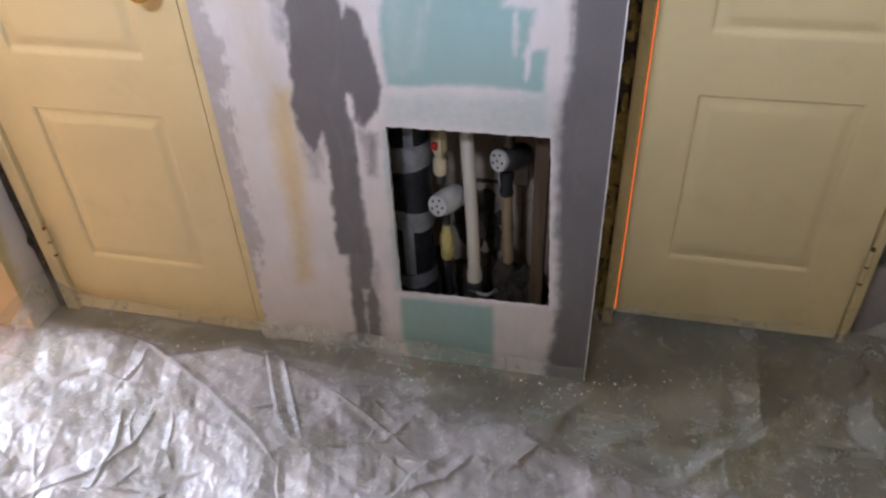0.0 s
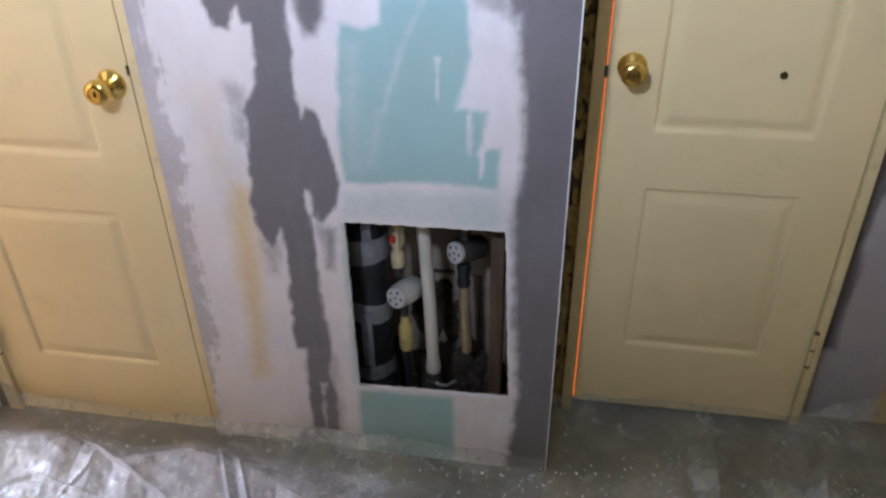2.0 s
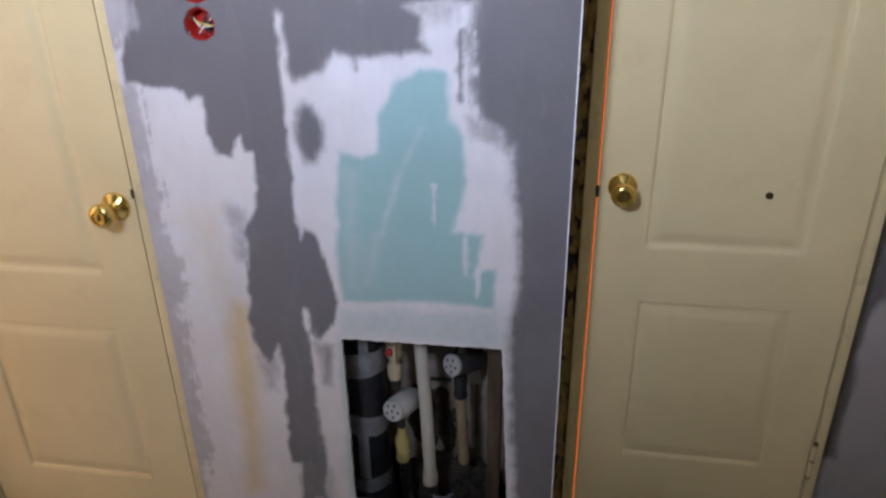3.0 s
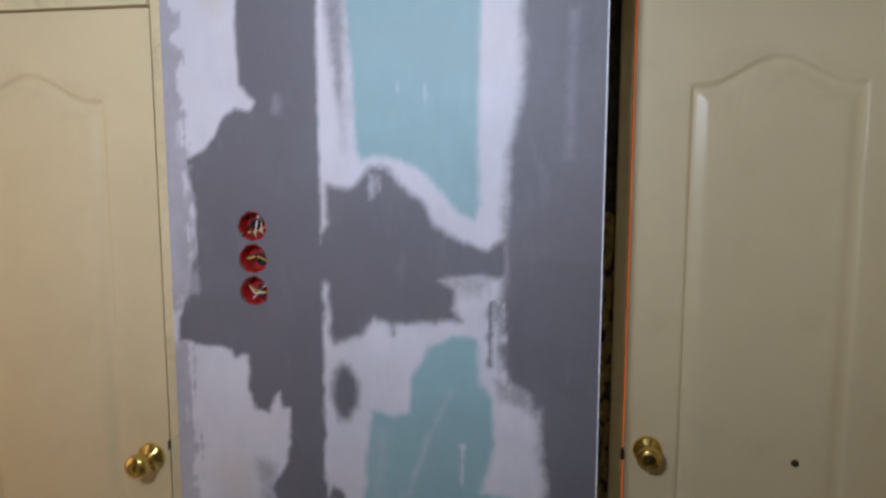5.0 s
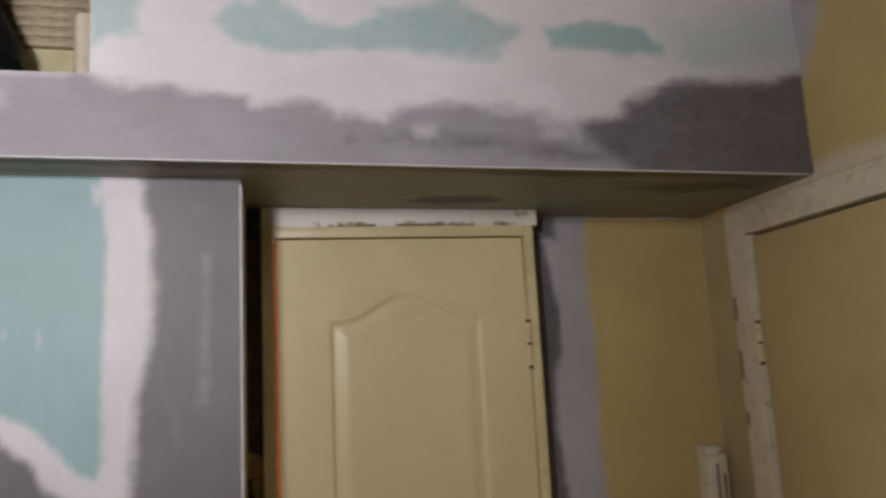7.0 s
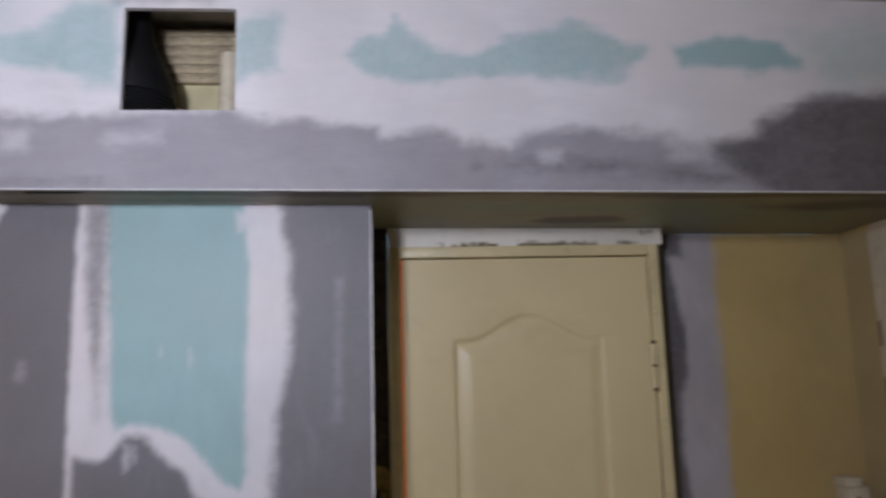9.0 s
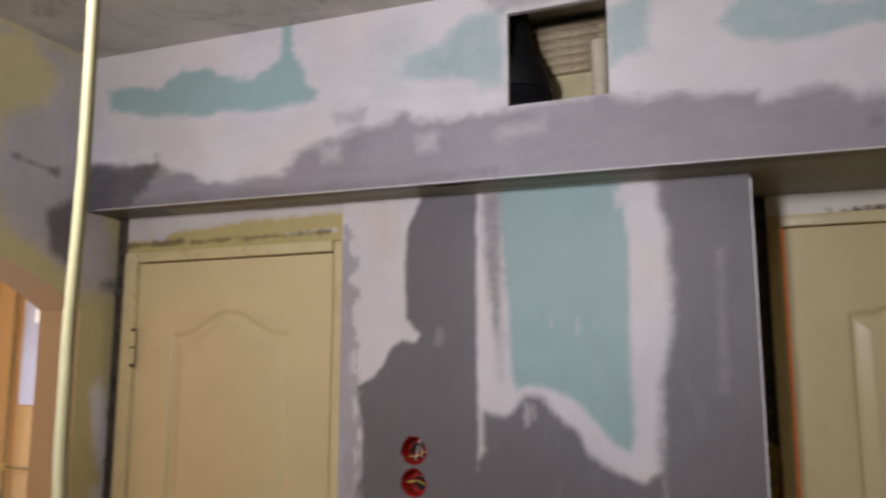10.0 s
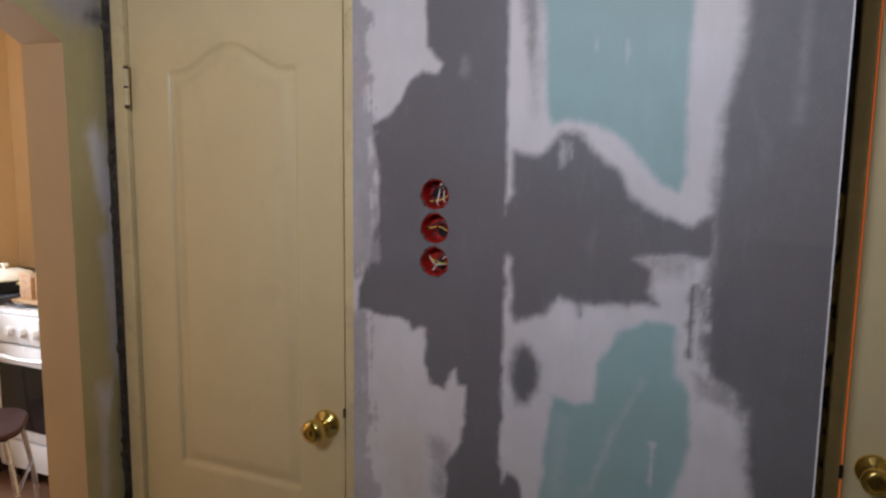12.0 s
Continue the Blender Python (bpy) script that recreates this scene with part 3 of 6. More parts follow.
# the boxed-in shaft between the doors: green board with white and grey filler
PANEL_PATCHES = [
    (1, [(-0.516, 2.161), (-0.256, 2.157), (-0.245, 2.042), (-0.236, 1.986), (-0.241, 1.706), (-0.236, 1.595), (-0.248, 1.562), (-0.276, 1.573), (-0.315, 1.618), (-0.350, 1.657), (-0.396, 1.680), (-0.455, 1.687), (-0.478, 1.676), (-0.488, 1.710), (-0.501, 1.940)], 0.009, 1.0, 0.005),
    (1, [(-0.339, 1.299), (-0.293, 1.326), (-0.239, 1.323), (-0.236, 1.234), (-0.209, 1.200), (-0.205, 1.108), (-0.230, 0.997), (-0.172, 0.993), (-0.179, 0.909), (-0.143, 0.918), (-0.146, 0.824), (-0.289, 0.830), (-0.479, 0.815), (-0.484, 0.908), (-0.462, 1.161), (-0.416, 1.150), (-0.380, 1.163), (-0.376, 1.232)], 0.009, 1.0, 0.007),
    (1, [(-0.493, 0.218), (-0.249, 0.226), (-0.242, 0.159), (-0.250, -0.067), (-0.345, -0.115), (-0.463, -0.090), (-0.497, 0.080)], 0.010, 1.0, 0.004),
    (1, [(-0.487, 0.797), (-0.137, 0.818), (-0.131, 0.723), (-0.488, 0.728)], 0.022, 0.42),
    (1, [(-0.500, 0.713), (-0.484, 0.714), (-0.482, 0.243), (-0.503, 0.240)], 0.010, 0.55),
    (2, [(-0.744, 0.801), (-0.700, 0.790), (-0.706, 0.630), (-0.723, 0.433), (-0.737, 0.248), (-0.780, 0.223), (-0.761, 0.429), (-0.767, 0.562), (-0.763, 0.700)], 0.030, 0.75),
    (2, [(-0.83, 2.09), (-0.76, 2.09), (-0.78, 1.98), (-0.81, 2.0)], 0.03, 0.25),
    (2, [(-0.80, 1.02), (-0.74, 1.02), (-0.73, 0.80), (-0.79, 0.80)], 0.05, 0.22),
    (0, [(-0.672, 2.170), (-0.564, 2.168), (-0.567, 1.943), (-0.565, 1.619), (-0.565, 1.157), (-0.660, 1.152), (-0.666, 1.192), (-0.684, 1.191), (-0.690, 1.154), (-0.715, 1.153), (-0.731, 1.213), (-0.734, 1.270), (-0.765, 1.258), (-0.778, 1.281), (-0.835, 1.279), (-0.867, 1.290), (-0.895, 1.286), (-0.893, 1.336), (-0.863, 1.408), (-0.858, 1.455), (-0.844, 1.479), (-0.845, 1.573), (-0.864, 1.680), (-0.823, 1.697), (-0.791, 1.732), (-0.772, 1.767), (-0.747, 1.785), (-0.716, 1.778), (-0.703, 1.795), (-0.737, 1.832), (-0.740, 1.974), (-0.735, 2.038), (-0.691, 2.132)], 0.006, 1.0, 0.005),
    (0, [(-0.891, 1.296), (-0.749, 1.268), (-0.731, 1.263), (-0.736, 1.192), (-0.719, 1.144), (-0.689, 1.138), (-0.676, 1.181), (-0.651, 1.187), (-0.642, 1.146), (-0.649, 1.033), (-0.678, 0.986), (-0.687, 0.966), (-0.680, 0.926), (-0.694, 0.870), (-0.695, 0.814), (-0.707, 0.755), (-0.699, 0.681), (-0.670, 0.637), (-0.643, 0.692), (-0.635, 0.639), (-0.646, 0.478), (-0.648, 0.339), (-0.574, 0.346), (-0.569, 0.518), (-0.565, 0.645), (-0.564, 0.712), (-0.572, 0.792), (-0.563, 0.785), (-0.565, 0.727), (-0.540, 0.707), (-0.518, 0.738), (-0.499, 0.768), (-0.492, 0.811), (-0.504, 0.893), (-0.528, 0.972), (-0.545, 0.985), (-0.560, 0.964), (-0.565, 1.036), (-0.565, 1.147), (-0.564, 1.264), (-0.561, 1.385), (-0.564, 1.406), (-0.552, 1.508), (-0.835, 1.514)], 0.006, 1.0),
    (0, [(-0.633, 0.605), (-0.564, 0.611), (-0.564, 0.483), (-0.550, 0.346), (-0.565, 0.270), (-0.550, 0.195), (-0.560, -0.094), (-0.633, -0.095), (-0.632, 0.184), (-0.625, 0.337), (-0.629, 0.477)], 0.008, 0.95),
    (0, [(-0.553, 0.702), (-0.514, 0.698), (-0.520, 0.615), (-0.525, 0.592), (-0.541, 0.590), (-0.545, 0.658)], 0.014, 0.75),
    (0, [(-0.777, -0.062), (-0.652, 0.057), (-0.640, -0.080), (-0.734, -0.104)], 0.008, 0.9),
    (0, [(-0.552, 1.631), (-0.514, 1.619), (-0.490, 1.630), (-0.460, 1.664), (-0.425, 1.664), (-0.396, 1.630), (-0.350, 1.596), (-0.327, 1.551), (-0.282, 1.523), (-0.220, 1.501), (-0.181, 1.529), (-0.181, 1.441), (-0.226, 1.450), (-0.271, 1.446), (-0.316, 1.439), (-0.282, 1.423), (-0.288, 1.384), (-0.271, 1.357), (-0.409, 1.346), (-0.412, 1.323), (-0.420, 1.346), (-0.455, 1.353), (-0.485, 1.318), (-0.515, 1.306), (-0.539, 1.300), (-0.550, 1.322), (-0.553, 1.419), (-0.570, 1.436), (-0.570, 1.527), (-0.553, 1.550)], 0.010, 1.0, 0.007),
    (0, [(-0.179, 2.149), (0.061, 2.157), (0.045, 1.185), (-0.128, 1.180), (-0.139, 1.225), (-0.177, 1.245), (-0.194, 1.266), (-0.195, 1.375), (-0.190, 1.485), (-0.186, 1.595), (-0.182, 1.683), (-0.154, 1.827), (-0.158, 1.926), (-0.160, 2.004), (-0.172, 2.050)], 0.016, 0.97, 0.007),
    (0, [(-0.186, 1.502), (0.051, 1.499), (0.061, 0.395), (-0.097, 0.398), (-0.103, 0.560), (-0.112, 0.693), (-0.113, 0.764), (-0.096, 0.874), (-0.100, 1.039), (-0.112, 1.099), (-0.116, 1.191), (-0.138, 1.213), (-0.176, 1.235), (-0.188, 1.300)], 0.016, 1.0),
    (0, [(-0.109, 1.138), (0.050, 1.140), (0.054, 0.758), (0.070, -0.132), (-0.036, -0.107), (-0.113, -0.066), (-0.094, 0.140), (-0.085, 0.258), (-0.105, 0.680), (-0.115, 0.729), (-0.095, 0.804), (-0.092, 0.917), (-0.099, 1.032)], 0.012, 1.0),
    (0, [(-0.549, 2.110), (-0.512, 2.110), (-0.508, 1.960), (-0.512, 1.840), (-0.516, 1.735), (-0.522, 1.760), (-0.534, 1.860), (-0.547, 1.960)], 0.013, 0.72, 0.006),
    (0, [(-0.530, 1.960), (-0.505, 1.950), (-0.502, 1.760), (-0.512, 1.700), (-0.522, 1.780)], 0.020, 0.35, 0.006),
    (0, [(-0.716, 1.030), (-0.676, 1.020), (-0.682, 0.900), (-0.712, 0.900)], 0.016, 0.50, 0.014),
    (0, [(-0.690, 0.700), (-0.652, 0.660), (-0.660, 0.560), (-0.690, 0.570)], 0.016, 0.45, 0.016),
    (0, [(-0.590, 0.330), (-0.545, 0.330), (-0.540, 0.060), (-0.585, 0.040)], 0.014, 0.40, 0.010),
    (0, [(-0.205, 1.240), (-0.130, 1.225), (-0.118, 1.165), (-0.150, 1.190), (-0.190, 1.200)], 0.014, 0.55, 0.020),
    (0, [(-0.330, 1.452), (-0.220, 1.460), (-0.215, 1.420), (-0.262, 1.410), (-0.320, 1.425)], 0.016, 0.45, 0.014),
    (0, [(-0.529, 1.259), (-0.507, 1.253), (-0.487, 1.213), (-0.493, 1.172), (-0.512, 1.139), (-0.530, 1.136), (-0.547, 1.171), (-0.552, 1.213)], 0.014, 1.0),
    (0, [(-0.218, 1.397), (-0.212, 1.397), (-0.210, 1.266), (-0.217, 1.265)], 0.005, 0.9),
    (0, [(-0.203, 1.397), (-0.197, 1.397), (-0.194, 1.266), (-0.201, 1.266)], 0.005, 0.9),
    (0, [(-0.735, 0.030), (-0.69, 0.018), (-0.64, 0.036), (-0.61, 0.030), (-0.61, 0.004), (-0.66, 0.002), (-0.70, 0.004)], 0.008, 0.9, 0.020),
    (0, [(-0.655, 0.060), (-0.640, 0.062), (-0.642, 0.044), (-0.656, 0.044)], 0.006, 0.7, 0.012),
    (3, [(-0.955, 2.053), (-0.879, 2.040), (-0.873, 1.835), (-0.867, 1.692), (-0.855, 1.597), (-0.848, 1.408), (-0.871, 1.384), (-0.952, 1.336)], 0.010, 0.8, 0.040),
    (3, [(-0.937, 1.285), (-0.876, 1.279), (-0.868, 1.190), (-0.869, 1.052), (-0.882, 0.945), (-0.859, 0.925), (-0.847, 0.834), (-0.864, 0.775), (-0.884, 0.621), (-0.871, 0.525), (-0.867, 0.315), (-0.964, 0.310), (-0.957, 0.772), (-0.965, 1.050)], 0.010, 0.7, 0.044),
    (3, [(-0.878, 1.116), (-0.871, 1.048), (-0.879, 0.963), (-0.856, 0.927), (-0.848, 0.836), (-0.874, 0.793), (-0.872, 0.677), (-0.870, 0.553), (-0.876, 0.381), (-0.882, 0.230), (-0.939, -0.079), (-0.981, -0.074), (-0.973, 0.612), (-0.959, 0.949)], 0.010, 0.7, 0.044),
    (4, [(-0.296, 1.216), (-0.285, 1.213), (-0.331, 1.117), (-0.365, 1.03), (-0.38, 0.978), (-0.389, 0.981), (-0.349, 1.104)], 0.008, 0.32),
    (4, [(-0.273, 1.096), (-0.267, 1.097), (-0.267, 0.996), (-0.273, 0.993)], 0.003, 0.75),
    (4, [(-0.211, 0.985), (-0.204, 0.985), (-0.2, 0.895), (-0.21, 0.895)], 0.004, 0.60),
    (4, [(-0.187, 0.928), (-0.173, 0.932), (-0.172, 0.87), (-0.182, 0.849), (-0.187, 0.889)], 0.004, 0.85),
    (4, [(-0.401, 1.838), (-0.399, 1.82), (-0.400, 1.790), (-0.404, 1.815)], 0.003, 0.6),
    (4, [(-0.346, 1.826), (-0.344, 1.81), (-0.345, 1.782), (-0.348, 1.80)], 0.003, 0.35),
    (4, [(-0.461, 1.65), (-0.451, 1.653), (-0.448, 1.607), (-0.457, 1.599)], 0.008, 0.6),
    (4, [(-0.443, 1.647), (-0.438, 1.647), (-0.438, 1.616), (-0.443, 1.616)], 0.006, 0.5),
    (4, [(-0.265, 2.094), (-0.247, 2.087), (-0.25, 2.045), (-0.263, 2.048)], 0.005, 0.70),
    (4, [(-0.662, 1.808), (-0.65, 1.806), (-0.652, 1.777), (-0.662, 1.779)], 0.012, 0.22),
    (4, [(-0.068, 1.956), (-0.057, 1.955), (-0.061, 1.682), (-0.072, 1.682)], 0.012, 0.16, 0.002),
    (4, [(-0.1985, 1.400), (-0.1965, 1.400), (-0.1930, 1.225), (-0.1955, 1.225)], 0.0035, 0.80),
    (4, [(-0.1880, 1.395), (-0.1860, 1.395), (-0.1830, 1.235), (-0.1850, 1.235)], 0.0035, 0.85),
    (4, [(-0.2075, 1.330), (-0.2055, 1.330), (-0.2030, 1.215), (-0.2050, 1.215)], 0.0030, 0.60),
    (4, [(-0.400, 0.990), (-0.380, 0.985), (-0.405, 0.860), (-0.432, 0.850)], 0.016, 0.22),
    (4, [(-0.455, 1.130), (-0.425, 1.120), (-0.440, 0.840), (-0.470, 0.850)], 0.020, 0.20),
    (4, [(-0.574, 0.792), (-0.561, 0.79), (-0.563, 0.735), (-0.571, 0.722), (-0.575, 0.749)], 0.004, 0.90),
    (4, [(-0.551, 0.735), (-0.538, 0.707), (-0.539, 0.6), (-0.557, 0.583)], 0.010, 0.35),
    (4, [(-0.592, 0.228), (-0.58, 0.23), (-0.591, 0.023), (-0.604, 0.016)], 0.005, 0.50),
]
OPEN = (-0.489, -0.116, 0.237, 0.720)
SOCKET_X = -0.7165
SOCKETS = [(SOCKET_X, 1.541), (SOCKET_X, 1.4725), (SOCKET_X, 1.404)]


def panel_shape(u, v):
    """The opening was sawn by hand: its corners are out of square and its edges wander a little."""
    a, b, c, d = OPEN
    p, q = min(1, max(0, (u - a) / (b - a))), min(1, max(0, (v - c) / (d - c)))
    away = math.hypot(max(a - u, 0, u - b), max(c - v, 0, v - d))
    hold = max(0.0, 1 - away / 0.10)
    du = (-0.002 * (1 - p) + 0.011 * p) * (1 - q) + (0.0 * (1 - p) - 0.010 * p) * q
    dv = (-0.006 * (1 - p) + 0.005 * p) * (1 - q) + (-0.002 * (1 - p) + 0.002 * p) * q
    du += 0.0007 * math.sin(v * 61) + 0.0008 * math.sin(v * 173)
    dv += 0.0007 * math.sin(u * 67) + 0.0008 * math.sin(u * 191)
    return u + du * hold, lean_top(u, v + dv * hold)



H = 0.041
plate("wall_shaft_front", lines(-0.906, 0.0, 0.0055, OPEN[0], OPEN[1], SOCKET_X - H, SOCKET_X + H),
      lines(0.0, SOFFIT, 0.0055, OPEN[2], OPEN[3], 1.577, 1.5068, 1.4382, 1.367),
      lambda u, v, d: (u, d, v), PANEL_PATCHES, M_PANEL, holes=[OPEN, (SOCKET_X - H, SOCKET_X + H, 1.367, 1.577)], depth=0.0125, seed=3, warp=0.002, lean=panel_shape,
      label="green plasterboard shaft wall patched with white and grey filler")
# the square of board round the three socket cut-outs


def socket_square():
    bm = bmesh.new()
    for u, v in SOCKETS:
        v0, v1 = {1.541: (1.5068, 1.577), 1.4725: (1.4382, 1.5068), 1.404: (1.367, 1.4382)}[v]
        rim, ring, rear = [], [], []
        for k in range(48):
            a = 2 * math.pi * k / 48
            c, s = math.cos(a), math.sin(a)
            t = min(H / abs(c) if abs(c) > 1e-9 else 9, ((v1 - v) if s > 0 else (v - v0)) / abs(s) if abs(s) > 1e-9 else 9)
            wob = 0.0312 + 0.0009 * math.sin(3 * a + u * 40 + v * 90) + 0.0007 * math.sin(9 * a + v * 300) + 0.0006 * math.sin(17 * a + v * 170)
            rim.append(bm.verts.new((u + t * c, 0.0, v + t * s)))
            ring.append(bm.verts.new((u + wob * c, 0.0, v + wob * s)))
            rear.append(bm.verts.new((u + wob * c, 0.0125, v + wob * s)))
        for k in range(48):
            j = (k + 1) % 48
            bm.faces.new((rim[k], rim[j], ring[j], ring[k]))
            bm.faces.new((ring[k], ring[j], rear[j], rear[k]))
        for cx, cz in ((-1, -1), (1, -1), (1, 1), (-1, 1)):
            corner = bm.verts.new((u + cx * H, 0.0, v1 if cz > 0 else v0))
            near = sorted(rim, key=lambda q: (q.co - corner.co).length)[:2]
            bm.faces.new((corner, near[0], near[1]))
    bmesh.ops.recalc_face_normals(bm, faces=bm.faces[:])
    me = bpy.data.meshes.new("wall_shaft_sockets")
    bm.to_mesh(me)
    bm.free()
    paint(me, [(1.0, 0.0, 0.0, 0.0)] * len(me.vertices))
    me.materials.append(M_PANEL)
    tagged(new("wall_shaft_sockets", me), "grey filled board with three round cut-outs", "wall", "", "structure")


socket_square()
wall("wall_shaft_side", M_CORE, [(-0.0125, -0.0005, 0.0126, 0.32, 0, SOFFIT + 0.008)], "raw edge side board of the boxed-in shaft")
wall("trim_corner_bead", M_BEAD, [(-0.0012, 0.0018, -0.0018, 0.0010, 0.004, SOFFIT - 0.002)], "thin white metal bead along the shaft corner", "trim")
wall("wall_shaft_back", M_SHAFT, [(-0.93, -0.0125, 0.32, 0.40, 0, CEIL)], "dirty grey wall at the back of the pipe shaft")
wall("wall_shaft_left", M_SHAFT, [(-0.93, -0.905, 0.06, 0.32, 0, CEIL)], "dirty grey wall at the side of the pipe shaft")

# the soffit: a long plasterboard box under the ceiling
VENT = (-0.453, -0.247, 2.259, 2.461)
SOFFIT_PATCHES = [
    (1, [(-1.549, 2.386), (-1.557, 2.446), (-1.463, 2.445), (-1.387, 2.418), (-1.311, 2.456), (-1.235, 2.468), (-1.176, 2.430), (-1.085, 2.407), (-1.019, 2.450), (-1.008, 2.597), (-0.991, 2.593), (-0.977, 2.441), (-0.915, 2.350), (-0.914, 2.328), (-1.149, 2.334), (-1.380, 2.357)], 0.010, 0.95),
    (1, [(-0.693, 2.360), (-0.676, 2.403), (-0.613, 2.417), (-0.541, 2.475), (-0.467, 2.469), (-0.456, 2.308), (-0.510, 2.305), (-0.536, 2.331), (-0.635, 2.343)], 0.016, 0.7),
    (1, [(-0.249, 2.421), (-0.205, 2.448), (-0.153, 2.456), (-0.165, 2.415), (-0.171, 2.343), (-0.216, 2.334), (-0.245, 2.312)], 0.014, 0.7),
    (1, [(-0.044, 2.370), (-0.017, 2.394), (0.036, 2.407), (0.052, 2.449), (0.080, 2.415), (0.134, 2.382), (0.200, 2.372), (0.245, 2.392), (0.302, 2.418), (0.360, 2.424), (0.395, 2.443), (0.441, 2.424), (0.499, 2.395), (0.557, 2.385), (0.519, 2.347), (0.494, 2.311), (0.424, 2.315), (0.311, 2.329), (0.199, 2.326), (0.133, 2.312), (0.047, 2.315), (-0.006, 2.331)], 0.012, 0.75),
    (1, [(0.599, 2.387), (0.729, 2.410), (0.816, 2.401), (0.864, 2.371), (0.867, 2.346), (0.761, 2.340), (0.675, 2.346), (0.615, 2.350)], 0.012, 0.95),
    (2, [(0.856, 2.421), (1.227, 2.473), (1.212, 2.317), (0.907, 2.297)], 0.05, 0.7),
    (2, [(-0.76, 2.46), (-0.66, 2.48), (-0.64, 2.36), (-0.74, 2.33)], 0.05, 0.4),
    (0, [(-1.719, 2.066), (-1.734, 2.347), (-1.702, 2.291), (-1.650, 2.238), (-1.387, 2.232), (-1.378, 2.247), (-1.355, 2.220), (-1.207, 2.164), (-0.984, 2.164), (-0.970, 2.204), (-0.877, 2.211), (-0.775, 2.229), (-0.706, 2.264), (-0.692, 2.275), (-0.651, 2.248), (-0.458, 2.245), (-0.237, 2.243), (0.022, 2.227), (0.015, 2.029), (-0.547, 2.044), (-1.131, 2.049)], 0.014, 0.95),
    (0, [(-0.996, 2.170), (-0.960, 2.212), (-0.858, 2.238), (-0.769, 2.252), (-0.700, 2.273), (-0.668, 2.253), (-0.520, 2.239), (-0.461, 2.253), (-0.250, 2.248), (-0.205, 2.233), (-0.072, 2.223), (-0.007, 2.200), (0.068, 2.207), (0.132, 2.223), (0.162, 2.191), (0.203, 2.197), (0.254, 2.186), (0.296, 2.211), (0.376, 2.227), (0.586, 2.211), (0.576, 2.031), (-0.095, 2.033), (-0.991, 2.044)], 0.018, 0.95),
    (0, [(-0.512, 2.250), (-0.251, 2.257), (-0.190, 2.234), (-0.037, 2.223), (0.026, 2.207), (0.143, 2.221), (0.185, 2.185), (0.218, 2.199), (0.284, 2.184), (0.307, 2.203), (0.386, 2.223), (0.488, 2.210), (0.535, 2.211), (0.663, 2.193), (0.749, 2.203), (0.763, 2.233), (0.815, 2.258), (0.880, 2.284), (1.120, 2.297), (1.221, 2.330), (1.227, 2.020), (0.303, 2.029), (-0.502, 2.042)], 0.016, 0.95),
    (0, [(-0.542, 2.580), (-0.251, 2.495), (-0.298, 2.474), (-0.492, 2.484)], 0.018, 0.7),
    (0, [(-0.87, 2.29), (-0.78, 2.30), (-0.79, 2.27), (-0.86, 2.265)], 0.012, 0.5),
    (3, [(0.663, 2.193), (0.749, 2.203), (0.776, 2.239), (0.880, 2.284), (1.120, 2.297), (1.221, 2.330), (1.227, 2.023), (0.763, 2.029), (0.816, 2.068), (0.673, 2.160)], 0.022, 0.75),
    (3, [(-1.719, 2.066), (-1.735, 2.355), (-1.693, 2.273), (-1.533, 2.231), (-1.386, 2.227), (-1.379, 2.251), (-1.366, 2.222), (-1.418, 2.150), (-1.521, 2.063)], 0.016, 0.8),
    (3, [(0.20, 2.150), (0.36, 2.160), (0.50, 2.155), (0.66, 2.13), (0.86, 2.12), (0.66, 2.115), (0.48, 2.135)], 0.016, 0.5),
    (3, [(-1.62, 2.13), (-1.30, 2.14), (-0.95, 2.13), (-0.60, 2.118), (-0.95, 2.105), (-1.62, 2.095)], 0.02, 0.4),
    (3, [(-0.78, 2.135), (-0.48, 2.132), (-0.48, 2.120), (-0.78, 2.122)], 0.008, 0.22),
    (4, [(-0.895, 2.218), (-0.85, 2.223), (-0.852, 2.188), (-0.89, 2.185)], 0.018, 0.45),
    (4, [(-0.66, 2.218), (-0.619, 2.22), (-0.621, 2.19), (-0.655, 2.189)], 0.016, 0.50),
    (4, [(0.322, 2.176), (0.367, 2.179), (0.372, 2.154), (0.329, 2.15)], 0.014, 0.50),
    (4, [(0.574, 2.192), (0.657, 2.193), (0.658, 2.16), (0.584, 2.159)], 0.018, 0.40),
    (4, [(-0.472, 2.214), (-0.377, 2.219), (-0.376, 2.2), (-0.471, 2.196)], 0.020, 0.35),
    (4, [(0.566, 2.422), (0.583, 2.417), (0.542, 2.324), (0.511, 2.311)], 0.008, 0.50),
    (4, [(0.413, 2.326), (0.543, 2.348), (0.541, 2.306), (0.424, 2.303)], 0.016, 0.40),
]
plate("wall_soffit_front", lines(X_LEFT, X_RIGHT, 0.0065, VENT[0], VENT[1]), lines(SOFFIT, CEIL + 0.03, 0.0065, VENT[2], VENT[3]),
      lambda u, v, d: (u, Y_SOFFIT + d, v), SOFFIT_PATCHES, M_SOFFIT, holes=[VENT], depth=0.0125, seed=9, rag=0.016, freq=(26, 34), warp=0.003,
      lean=lambda u, v: (u, v + sag(u) * min(1.0, max(0.0, (2.22 - v) / 0.12))),
      label="plasterboard soffit face with white and grey filler and bare green patches")
